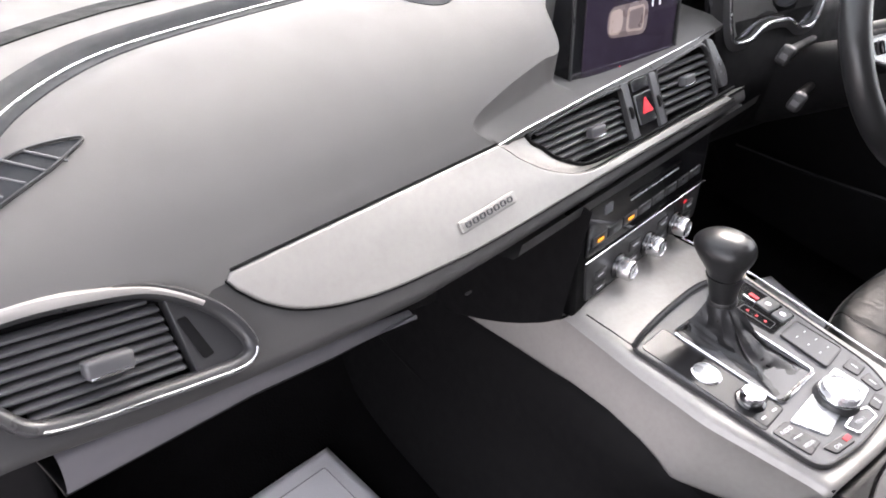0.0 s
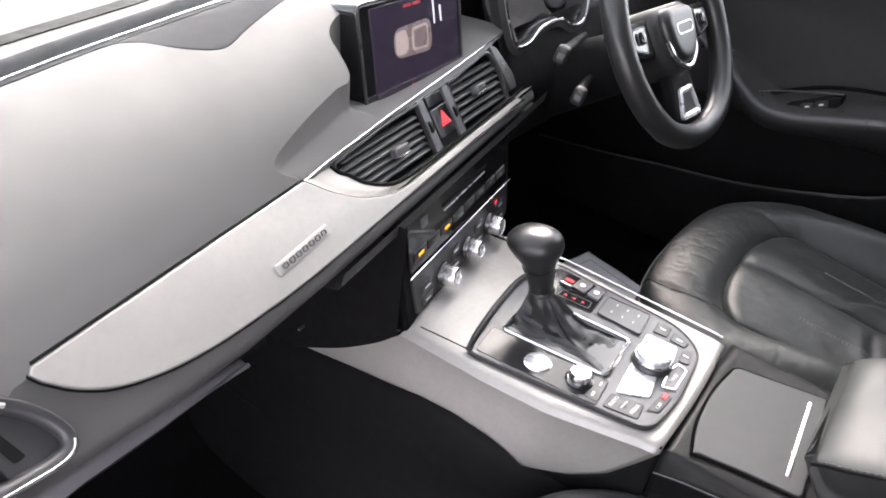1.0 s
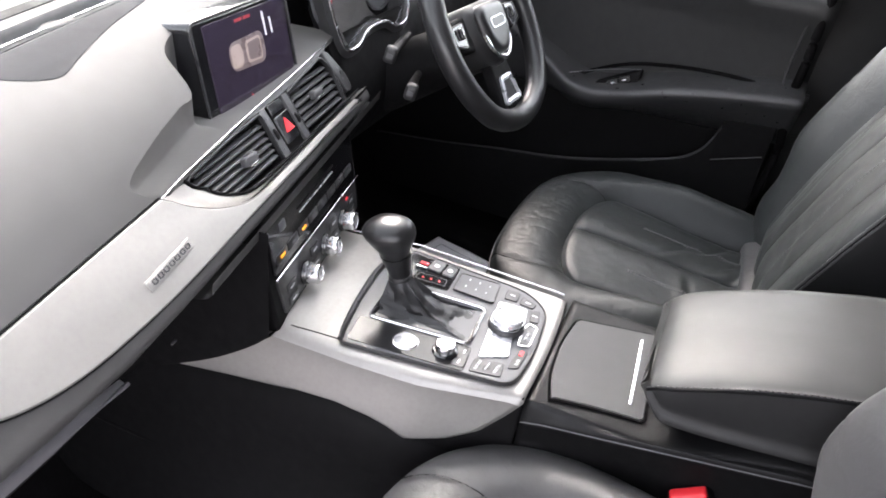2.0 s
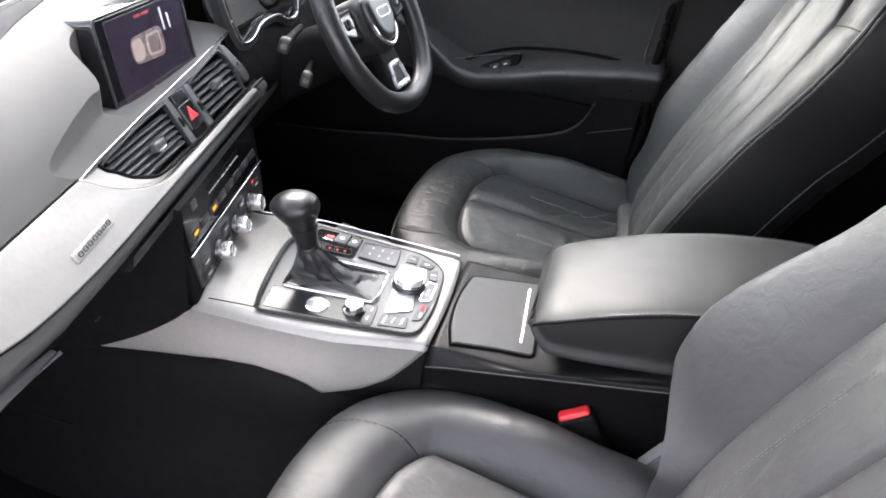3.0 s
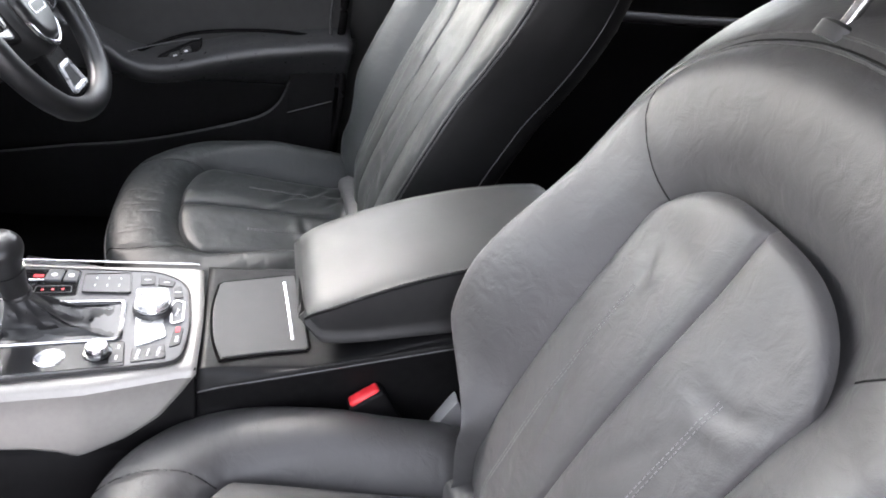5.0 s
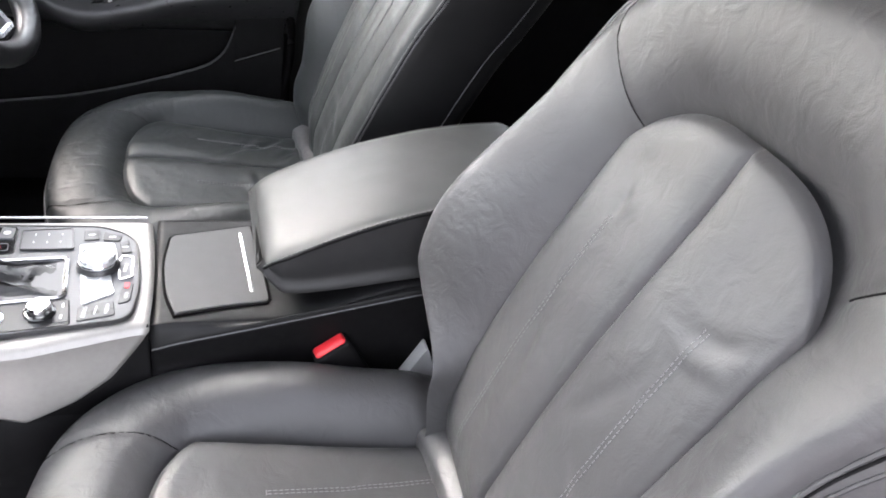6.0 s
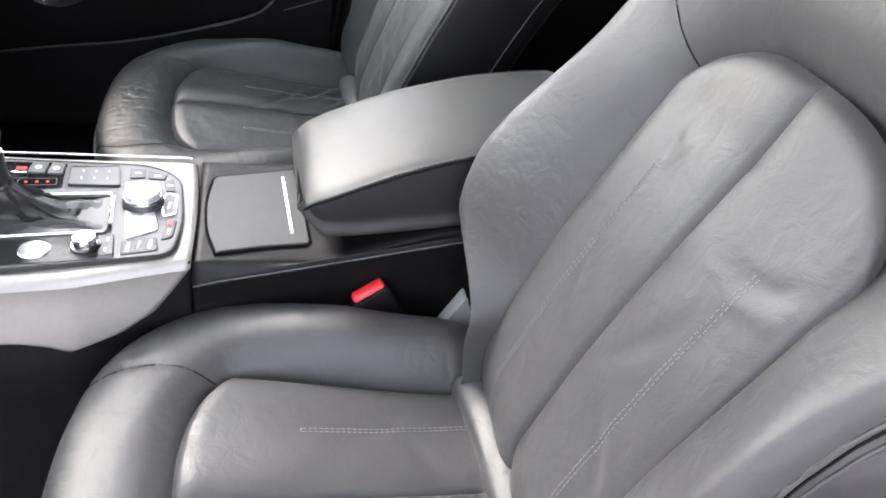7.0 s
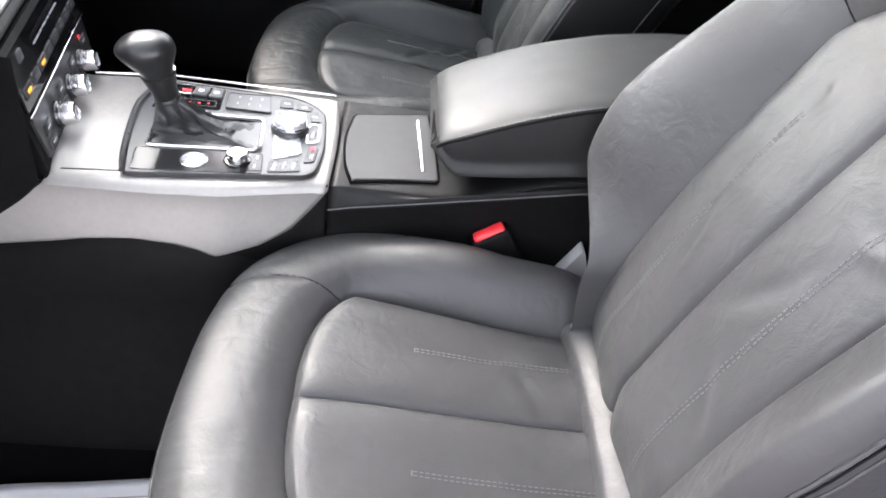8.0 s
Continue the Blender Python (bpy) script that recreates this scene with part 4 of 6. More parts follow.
part("radio_face", slab(rounded([(-0.150, 0.040), (0.142, 0.036), (0.142, 0.108), (-0.150, 0.108)], 0.006), KP, -0.004, 0.0015, 0.0015), GLOSS, stack)
part("climate_face", slab(rounded([(-0.140, -0.022), (0.138, -0.018), (0.142, 0.030), (-0.148, 0.032)], 0.006), KP, -0.004, 0.001, 0.001), SATIN, stack)
part("divider", tube([KP @ Vector((x, y, 0.002)) for x, y in ((-0.152, 0.0355), (0.0, 0.034), (0.15, 0.032))], 0.0016, 8), CHROME, stack, "bright divider line")
part("slot_line", block((0.12, 0.0016, 0.001), KP @ Matrix.Translation((0.0, 0.082, 0.0018)), 0), SILVER, stack, smooth=False)
part("disc_slot", block((0.13, 0.004, 0.001), KP @ Matrix.Translation((0.0, 0.090, 0.0014)), 0.0003), PLASTIC_DARK, stack)
part("key", block((0.016, 0.012, 0.003), KP @ Matrix.Translation((-0.112, 0.092, 0.002)), 0.001), PANEL, stack)
for k in range(8):
    x = -0.125 + k * 0.034
    key = part("key", block((0.030, 0.012, 0.003), KP @ Matrix.Translation((x, 0.058, 0.0016)), 0.001), SATIN, stack)
    lit = k in (0, 2)
    part("key_lamp", block((0.012, 0.0034, 0.0008), KP @ Matrix.Translation((x, 0.058, 0.0034)), 0), ORANGE_LIT if lit else PANEL, key, "lit amber lamp" if lit else "", smooth=False)
for k, x in enumerate((-0.071, 0.001, 0.072)):
    m = KP @ Matrix.Translation((x, -0.003, 0.0))
    base = part("knob_collar", lathe([(0.0165, 0.0), (0.0165, 0.004), (0.015, 0.006)], m, 32), GLOSS, stack)
    part("knob", lathe([(0.0135, 0.004), (0.0138, 0.019), (0.0125, 0.0225), (0.0095, 0.0235), (0.0088, 0.022)], m, 36), CHROME, stack, "silver ribbed rotary knob")
    part("knob_face", lathe([(0.0085, 0.0205), (0.0085, 0.0226), (0.003, 0.0228)], m, 24), SILVER, stack)
for x, y in ((-0.115, 0.006), (-0.115, -0.012), (-0.035, 0.012), (-0.035, -0.008), (0.037, 0.012), (0.037, -0.008), (0.11, 0.01), (0.11, -0.008)):
    k_ = part("button", block((0.026, 0.012, 0.003), KP @ Matrix.Translation((x, y, 0.0016)), 0.001), SATIN, stack)
    part("button_mark", block((0.012, 0.0018, 0.0005), KP @ Matrix.Translation((x, y, 0.0033)), 0), WHITE_MARK, k_, smooth=False)
for x, y in ((0.096, 0.021), (0.028, -0.016)):
    part("pilot_lamp", block((0.007, 0.004, 0.001), KP @ Matrix.Translation((x, y, 0.0028)), 0), RED_LIT, stack, "small lit red lamp", smooth=False)

# ---- centre console ----
console = empty("centre_console", (0.0, 0.2, 0.0), label="black centre console with satin aluminium surround", category="console")
TOP = 0.424
CHEEK = cr([(0.43, 0.432), (0.445, 0.420), (0.47, 0.395), (0.525, 0.352), (0.597, 0.308), (0.70, 0.25)], 40)


def fold_x(y):
    return float(np.interp(y, [0.10, 0.147, 0.25, 0.33, 0.43, 0.62], [-0.122, -0.128, -0.156, -0.164, -0.168, -0.172]))


def right_x(y):
    return float(np.interp(y, [0.10, 0.15, 0.37, 0.47, 0.62], [0.094, 0.104, 0.104, 0.085, 0.08]))


def trim_low(y):
    return float(np.interp(y, [0.0, 0.258, 0.278, 0.306, 0.35, 0.404, 0.50, 0.60, 0.66], [0.328, 0.330, 0.340, 0.347, 0.351, 0.347, 0.330, 0.309, 0.295]))


def side_x(y, z):
    """The console's flank on the passenger's side."""
    return fold_x(y) - 0.010 * step(0.414, 0.330, z)


def rear_y(q):
    return float(np.interp(q, [0.0, 0.10, 0.28, 0.58, 0.82, 1.0], [0.131, 0.136, 0.147, 0.170, 0.206, 0.258]))


bm = bmesh.new()
g = []
for q in np.linspace(1, 0, 24):
    row = []
    y0 = rear_y(q)
    for s in np.linspace(0, 1, 60):
        y = y0 + (0.62 - y0) * s
        z = TOP - 0.010 - q * (TOP - 0.010 - trim_low(y))
        row.append(Vector((side_x(y, z) - 0.002, y, z)))
    g.append(row)
for k in range(1, 7):
    a = k / 6 * math.pi / 2
    row = []
    for s in np.linspace(0, 1, 60):
        y = 0.128 + (0.62 - 0.128) * s
        row.append(Vector((fold_x(y) + 0.014 * (1 - math.cos(a)), y, TOP - 0.010 + 0.010 * math.sin(a))))
    g.append(row)
for k in range(1, 12):
    t = k / 11
    row = []
    for s in np.linspace(0, 1, 60):
        y0 = 0.128 - 0.004 * math.sin(t * math.pi) + 0.006 * t
        y = y0 + (0.62 - y0) * s
        a, b = fold_x(y) + 0.014, right_x(y) - 0.012
        row.append(Vector((a + (b - a) * t, y, TOP + 0.004 * step(0.30, 0.45, y))))
    g.append(row)
for k in range(1, 8):
    a = k / 7 * math.pi / 2
    row = []
    for s in np.linspace(0, 1, 60):
        y = 0.134 + (0.62 - 0.134) * s
        row.append(Vector((right_x(y) - 0.012 * (1 - math.sin(a)), y, TOP + 0.004 * step(0.30, 0.45, y) - 0.09 * (1 - math.cos(a)))))
    g.append(row)
grid_mesh(bm, g)
solid(part("surround", bm, ALU, console, "satin aluminium console surround"), 0.003)
# dark cheek beside the stack, over the forward end of the surround
g = []
for y in np.linspace(0.440, 0.68, 30):
    low_ = float(np.interp(y, CHEEK[:, 0], CHEEK[:, 1]))
    x = fold_x(y) - 0.017
    g.append([Vector((x + 0.035, y, low_ + 0.001)), Vector((x + 0.002, y, low_)), Vector((x, y, low_ + 0.003)), Vector((x - 0.001, y, (low_ + 0.575) / 2)), Vector((x, y, 0.575))])
bm = bmesh.new()
grid_mesh(bm, g)
part("side_cheek", bm, PLASTIC_DARK, console)
# joint across the plate in front of the panel
part("plate_joint", tube([Vector((x, y, TOP + 0.0045)) for x, y in ((-0.1555, 0.428), (-0.151, 0.395), (-0.1475, 0.363))], 0.0008, 6), PLASTIC_DARK, console)
edge = [Vector((right_x(y) - 0.004, y, TOP + 0.0035)) for y in np.linspace(0.14, 0.47, 30)]
part("bright_edge", tube(edge, 0.0015, 8), CHROME, console, "bright edge line")

# knee pad on the passenger's side, under the surround
g = []
for y in np.linspace(0.10, 0.98, 70):
    zt = trim_low(max(y, 0.258)) + 0.003 if y > 0.250 else 0.333 - 0.30 * (0.250 - y)
    prof = cr([(0.016, zt + 0.01), (-0.004, zt + 0.004), (-0.020, zt - 0.012), (-0.028, zt - 0.05), (-0.030, zt - 0.12), (-0.045, zt - 0.20), (-0.062, 0.02), (-0.065, -0.01)], 26)
    bulge = step(0.10, 0.27, y)
    fx = fold_x(max(y, 0.2)) + 0.002
    g.append([Vector((fx + dx * (0.4 + 0.6 * bulge), y, z)) for dx, z in prof])
bm = bmesh.new()
grid_mesh(bm, g)
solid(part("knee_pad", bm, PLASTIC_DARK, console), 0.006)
crease = [Vector((fold_x(max(y, 0.2)) - 0.030, y, 0.20 - 0.05 * math.sin((y - 0.2) * 3) + 0.05 * step(0.3, 0.15, y))) for y in np.linspace(0.14, 0.8, 40)]
part("knee_crease", tube(crease, 0.004, 8), PLASTIC_DARK, console)

# black body behind: its shoulder rises towards the armrest
def body_top(y):
    return 0.4182 + 0.047 * step(0.0, -0.21, y)


def shoulder(y):
    return float(np.interp(y, [-0.55, -0.18, -0.09, 0.02, 0.09, 0.128], [0.50, 0.452, 0.433, 0.410, 0.396, 0.389]))


g, low_g = [], []
for y in np.linspace(0.128, -0.62, 70):
    w0, w1, t, sz = fold_x(max(y, 0.10)), 0.118, body_top(y), shoulder(y)
    g.append([Vector((x, y, z)) for x, z in cr([(w0 - 0.001, sz), (w0 + 0.001, sz + 0.006), (w0 + 0.008, t - 0.004), (w0 + 0.022, t - 0.0005), (-0.02, t + 0.001), (w1 - 0.03, t), (w1 - 0.01, t - 0.003), (w1 + 0.004, t - 0.02), (w1 + 0.02, 0.30), (w1 + 0.03, -0.01)], 60)])
    k = step(0.12, 0.0, y)
    low_g.append([Vector((x, y, z)) for x, z in cr([(w0 - 0.0005, sz - 0.001), (w0 + 0.002 * k, sz - 0.03), (w0 - 0.004 + 0.010 * k, 0.35), (w0 - 0.010 + 0.02 * k, 0.30), (w0 - 0.016 + 0.03 * k, 0.15), (w0 - 0.020 + 0.03 * k, -0.01)], 24)])
bm = bmesh.new()
grid_mesh(bm, g)
solid(part("body", bm, TRIM_AND_SHADE, console, "black trimmed console body"), 0.004)
bm = bmesh.new()
grid_mesh(bm, low_g)
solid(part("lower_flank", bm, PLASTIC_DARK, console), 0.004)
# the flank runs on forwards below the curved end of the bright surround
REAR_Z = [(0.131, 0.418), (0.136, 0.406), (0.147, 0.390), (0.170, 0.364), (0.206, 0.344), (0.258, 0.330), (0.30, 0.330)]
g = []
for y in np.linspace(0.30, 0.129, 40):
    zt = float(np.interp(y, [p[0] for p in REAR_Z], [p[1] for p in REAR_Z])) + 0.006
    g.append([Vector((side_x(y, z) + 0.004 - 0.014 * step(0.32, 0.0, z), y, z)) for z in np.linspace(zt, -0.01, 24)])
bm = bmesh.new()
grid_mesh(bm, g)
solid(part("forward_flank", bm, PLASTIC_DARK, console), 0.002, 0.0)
seam = [Vector((fold_x(max(y, 0.10)) - 0.0012, y, shoulder(y) - 0.0005)) for y in np.linspace(0.127, -0.5, 60)]
part("side_seam", tube(seam, 0.0009, 6), SLAT, console)

# ---- control panel round the gear lever ----
PL = Matrix.Translation((0, 0, TOP + 0.001))
panel_out = rounded([(-0.151, 0.362), (-0.060, 0.380), (0.020, 0.387), (0.080, 0.371), (0.074, 0.190), (0.046, 0.151), (-0.050, 0.141), (-0.117, 0.148)], [0.010, 0.03, 0.03, 0.010, 0.04, 0.03, 0.03, 0.02], 6)
controls = empty("control_panel", (-0.02, 0.27, TOP), label="anthracite control panel with buttons round the gear lever", category="control panel")
part("plate", slab(panel_out, PL, -0.006, 0.0045, 0.002), PANEL, controls)
part("rim", loop_strip(panel_out, PL, [(-0.0012, 0.0), (-0.0012, 0.0052), (0.0002, 0.0058), (0.0014, 0.005), (0.0014, 0.0)]), SATIN, controls)
part("front_lip", tube([Vector((x, y, TOP + 0.008)) for x, y in cr([(-0.150, 0.362), (-0.118, 0.371), (-0.06, 0.382), (0.0, 0.389), (0.04, 0.385)], 24)], np.linspace(0.0035, 0.0042, 24), 8), SATIN, controls)
Z = 0.0046


def plate(name, poly, r, mat, z0, z1, parent=controls, label="", bevel=0.0008):
    return part(name, slab(rounded(poly, r, 5), PL, z0, z1, bevel), mat, parent, label)


plate("gloss_inlay", [(0.002, 0.374), (0.074, 0.364), (0.073, 0.290), (0.014, 0.286)], 0.006, GLOSS, 0.003, Z + 0.0006)
plate("start_inlay", [(-0.143, 0.357), (-0.094, 0.364), (-0.078, 0.214), (-0.125, 0.208)], 0.006, MIRROR_BLACK, 0.003, Z + 0.0006, label="glossy black inlay that mirrors the lever")
boot_out = rounded([(-0.091, 0.352), (-0.006, 0.357), (0.003, 0.226), (-0.076, 0.220)], 0.008, 5)
part("boot_rim", loop_strip(boot_out, PL, [(-0.0024, 0.003), (-0.0024, 0.0072), (0.0, 0.0082), (0.0024, 0.0070), (0.0024, 0.003)]), CHROME, controls, "bright frame round the boot")
# start button, volume knob
m = PL @ Matrix.Translation((-0.111, 0.291, Z))
part("start_ring", lathe([(0.0165, -0.001), (0.0165, 0.0014), (0.0148, 0.002), (0.0142, 0.001)], m, 40), CHROME, controls)
part("start_button", lathe([(0.0140, 0.0), (0.0138, 0.0022), (0.011, 0.0028), (0.003, 0.0029)], m, 40), SILVER, controls, "silver start button")
m = PL @ Matrix.Translation((-0.102, 0.241, Z))
part("volume_collar", lathe([(0.0165, -0.001), (0.0165, 0.002), (0.0145, 0.003)], m, 40), GLOSS, controls)
part("volume_knob", lathe([(0.0125, 0.001), (0.0128, 0.011), (0.0115, 0.0135), (0.0085, 0.0140), (0.003, 0.0138)], m, 40), CHROME, controls, "silver volume knob")
corner_pad = plate("corner_keys", [(-0.121, 0.226), (-0.083, 0.230), (-0.081, 0.214), (-0.119, 0.210)], 0.003, SATIN, 0.003, Z + 0.0012)
for x in (-0.111, -0.091):
    part("button_mark", block((0.007, 0.0022, 0.0005), PL @ Matrix.Translation((x, 0.219, Z + 0.0014)), 0), WHITE_MARK, corner_pad, smooth=False)
# silver island with the rotary controller
plate("controller_island", [(-0.091, 0.201), (0.030, 0.216), (0.033, 0.176), (0.004, 0.170), (-0.030, 0.176), (-0.072, 0.167)], 0.005, SILVER, 0.003, Z + 0.002, label="bright silver controller island")
m = PL @ Matrix.Translation((-0.016, 0.190, Z))
part("controller_skirt", lathe([(0.0245, 0.001), (0.0245, 0.005), (0.0225, 0.0075)], m, 48), SATIN, controls)
dial = part("controller_dial", lathe([(0.0205, 0.006), (0.0208, 0.0155), (0.0195, 0.0185), (0.0165, 0.0195), (0.0155, 0.0185), (0.004, 0.0182)], m, 48), SILVER, controls, "round silver controller dial")
part("dial_ring", lathe([(0.0212, 0.0095), (0.0216, 0.0105), (0.0212, 0.0115)], m, 48), CHROME, dial)
# keys round the island; the pair that shares one plate comes first
pair = plate("twin_key", [(-0.120, 0.203), (-0.094, 0.204), (-0.085, 0.168), (-0.111, 0.164)], 0.004, SATIN, 0.003, Z + 0.0014)
for word, x, y in (("RADIO", -0.105, 0.196), ("MEDIA", -0.100, 0.173)):
    lettering(word, PL @ Matrix.Translation((x, y, Z + 0.0016)) @ pose(0, 0, 0, 0, 0, -4), 0.0060, WHITE_MARK, pair)
part("divider_mark", block((0.014, 0.0014, 0.0008), PL @ Matrix.Translation((-0.102, 0.185, Z + 0.0017)) @ pose(0, 0, 0, 0, 0, -6), 0), WHITE_MARK, pair, smooth=False)
car_key = plate("key", [(-0.092, 0.163), (-0.053, 0.160), (-0.052, 0.148), (-0.086, 0.150)], 0.004, SATIN, 0.003, Z + 0.0014)
lettering("CAR", PL @ Matrix.Translation((-0.076, 0.1545, Z + 0.0016)) @ pose(0, 0, 0, 0, 0, -4), 0.0058, WHITE_MARK, car_key)
part("pilot_lamp", block((0.010, 0.005, 0.0008), PL @ Matrix.Translation((-0.058, 0.155, Z + 0.002)), 0), RED_LIT, controls, "small lit red lamp", smooth=False)
menu_out = rounded([(-0.046, 0.164), (-0.012, 0.168), (0.004, 0.164), (0.000, 0.152), (-0.040, 0.151)], 0.003)
menu = part("menu_key", slab(menu_out, PL, 0.003, Z + 0.0016, 0.0008), PANEL, controls)
part("menu_rim", loop_strip(menu_out, PL, [(-0.001, Z), (-0.001, Z + 0.0026), (0.001, Z + 0.0026), (0.001, Z)]), CHROME, controls)
lettering("MENU", PL @ Matrix.Translation((-0.022, 0.159, Z + 0.0018)) @ pose(0, 0, 0, 0, 0, -4), 0.0058, WHITE_MARK, menu)
for pts in ([(0.040, 0.212), (0.064, 0.214), (0.064, 0.196), (0.042, 0.194)], [(0.040, 0.190), (0.060, 0.190), (0.050, 0.168), (0.038, 0.170)], [(0.010, 0.166), (0.034, 0.170), (0.040, 0.160), (0.012, 0.154)]):
    b_ = plate("key", pts, 0.003, SATIN, 0.003, Z + 0.0014)
    c = np.mean(pts, 0)
    part("button_mark", block((0.0022, 0.008, 0.0005), PL @ Matrix.Translation((c[0], c[1], Z + 0.0016)), 0), WHITE_MARK, b_, smooth=False)
# touch pad and parking brake
pad_ = plate("touch_pad", [(0.021, 0.281), (0.062, 0.284), (0.067, 0.228), (0.021, 0.222)], 0.004, PANEL, 0.003, Z + 0.0022, label="dark square touch pad")
part("pad_rim", loop_strip(rounded([(0.021, 0.281), (0.062, 0.284), (0.067, 0.228), (0.021, 0.222)], 0.004), PL, [(-0.0008, Z), (-0.0008, Z + 0.003), (0.001, Z + 0.003), (0.001, Z)]), SATIN, controls)
for x in (0.036, 0.053):
    for y in (0.238, 0.253, 0.268):
        part("pad_mark", block((0.004, 0.0012, 0.0004), PL @ Matrix.Translation((x, y, Z + 0.0024)), 0), WHITE_MARK, pad_, smooth=False)
for pts in ([(0.046, 0.332), (0.071, 0.330), (0.070, 0.311), (0.045, 0.312)], [(0.045, 0.309), (0.070, 0.308), (0.068, 0.292), (0.044, 0.292)]):
    b_ = plate("brake_switch", pts, 0.003, PANEL, 0.003, Z + 0.003)
    c = np.mean(pts, 0)
    part("switch_mark", lathe([(0.004, Z + 0.0028), (0.004, Z + 0.0034), (0.003, Z + 0.0034)], PL @ Matrix.Translation((c[0], c[1], 0)), 16), WHITE_MARK, b_)
part("brake_lip", block((0.004, 0.018, 0.004), PL @ Matrix.Translation((0.044, 0.340, Z + 0.003)), 0.001), CHROME, controls)
part("pilot_lamp", block((0.006, 0.012, 0.0008), PL @ Matrix.Translation((0.056, 0.340, Z + 0.002)), 0), RED_LIT, controls, "small lit red lamp", smooth=False)
gate = part("gate_frame", loop_strip(rounded([(0.018, 0.338), (0.033, 0.338), (0.036, 0.296), (0.021, 0.294)], 0.003), PL, [(-0.0004, Z), (-0.0004, Z + 0.0014), (0.0002, Z + 0.0014), (0.0002, Z)]), PANEL, controls)
for k in range(3):
    part("gate_mark", block((0.003, 0.003, 0.0006), PL @ Matrix.Translation((0.0255 + 0.001 * k, 0.329 - 0.012 * k, Z + 0.0012)), 0), RED_LIT, gate, smooth=False)

# ---- gear lever ----
lever = empty("gear_lever", (-0.028, 0.30, TOP), label="black leather gear lever with pleated boot", category="gear lever")
knob_c = Vector((-0.043, 0.351, 0.528))
neck = Vector((-0.034, 0.339, 0.466))
bo = offset2(ccw(boot_out), -0.003)
bo = cr(bo[::3], 64, closed=True)
g = []
for k, s in enumerate(np.linspace(0, 1, 22)):
    row = []
    for j, (x, y) in enumerate(bo):
        a = j / 64 * 2 * math.pi
        base = Vector((x, y, TOP + 0.005))
        d = Vector((x + 0.03, y - 0.29, 0)).normalized()
        top_ = neck + Vector((d.x * 0.0145, d.y * 0.0145, 0))
        p = base.lerp(top_, s)
        sag = math.sin(s * math.pi)
        p.z -= 0.010 * sag
        f = math.sin(a * 9 + 5 * s + 2 * ripple(x, y, s, 0.03)) * 0.0024 + ripple(x, y, s * 0.06, 0.018) * 0.004 - 0.002
        p += d * f * sag + Vector((0, 0, f * 0.8 * sag))
        row.append(p)
    g.append(row)
bm = bmesh.new()
grid_mesh(bm, g, close_v=True)
part("boot", bm, BOOT, lever, "pleated black leather boot")
axis = (knob_c - neck).normalized()
km = Matrix.Translation(neck) @ axis.to_track_quat("Z", "Y").to_matrix().to_4x4()
part("neck_ring", lathe([(0.015, -0.004), (0.0165, -0.001), (0.0165, 0.002), (0.0155, 0.004)], km, 32), SATIN, lever)
prof = cr([(0.0150, 0.003), (0.0160, 0.014), (0.0185, 0.026), (0.0215, 0.038)], 12)
part("shaft_sleeve", lathe([tuple(p) for p in prof], km, 32), GRIP, lever)
hm = Matrix.Translation(knob_c + Vector((0.0, 0.0, -0.002))) @ pose(0, 0, 0, 0, 0, 8)
# height, shift forwards, half length, half width
prof = cr([(-0.030, -0.006, 0.016, 0.015), (-0.020, -0.003, 0.020, 0.018), (-0.008, 0.002, 0.0275, 0.024), (0.004, 0.005, 0.0335, 0.029), (0.0125, 0.006, 0.0330, 0.0290), (0.0205, 0.005, 0.0265, 0.0235), (0.0255, 0.004, 0.016, 0.014), (0.0268, 0.004, 0.003, 0.003)], 32)
bm = bmesh.new()
vs = grid_mesh(bm, [[hm @ Vector((w * math.copysign(abs(math.cos(a)) ** 0.88, math.cos(a)), sh + l * math.copysign(abs(math.sin(a)) ** 0.88, math.sin(a)), z - 0.10 * (sh + l * math.sin(a)) * step(-0.02, 0.02, z))) for a in np.linspace(0, 2 * math.pi, 44, endpoint=False)] for z, sh, l, w in prof], close_v=True)
bm.faces.new(vs[0][::-1])
bm.faces.new(vs[-1])
part("knob", bm, GRIP, lever, "smooth rounded black leather knob")

# ---- cup holder lid ----
LID = Matrix.Translation((0, 0, 0.420))
lid_out = np.vstack([cr([(0.058, 0.110), (0.0, 0.116), (-0.06, 0.112), (-0.103, 0.101)], 14), cr([(-0.100, 0.096), (-0.090, 0.045), (-0.084, -0.004)], 10), cr([(-0.079, -0.007), (0.0, -0.002), (0.085, 0.007)], 12), cr([(0.085, 0.012), (0.074, 0.06), (0.064, 0.105)], 10)])
lid = empty("cup_holder_lid", (0.0, 0.05, 0.420), label="grey plastic cup holder lid with a bright strip", category="lid")
part("gap", slab(offset2(ccw(lid_out), 0.0034), LID, -0.006, 0.0004, 0.0003), CARPET, lid)
part("panel", slab(lid_out, LID, -0.002, 0.0018, 0.0014), LID_GREY, lid)
part("strip", slab(rounded([(-0.066, 0.010), (0.066, 0.019), (0.0655, 0.0235), (-0.0665, 0.0145)], 0.0015), LID, 0.001, 0.0030, 0.0008), CHROME, lid, "bright grip strip")

# ---- armrest ----
arm = empty("armrest", (0.0, -0.18, 0.44), label="black leather padded armrest, its stitched top in light", category="armrest")


ARM_TOP = cr([(0.0, 0.489), (0.06, 0.518), (0.13, 0.546), (0.20, 0.567), (0.28, 0.582), (0.38, 0.592)], 60)


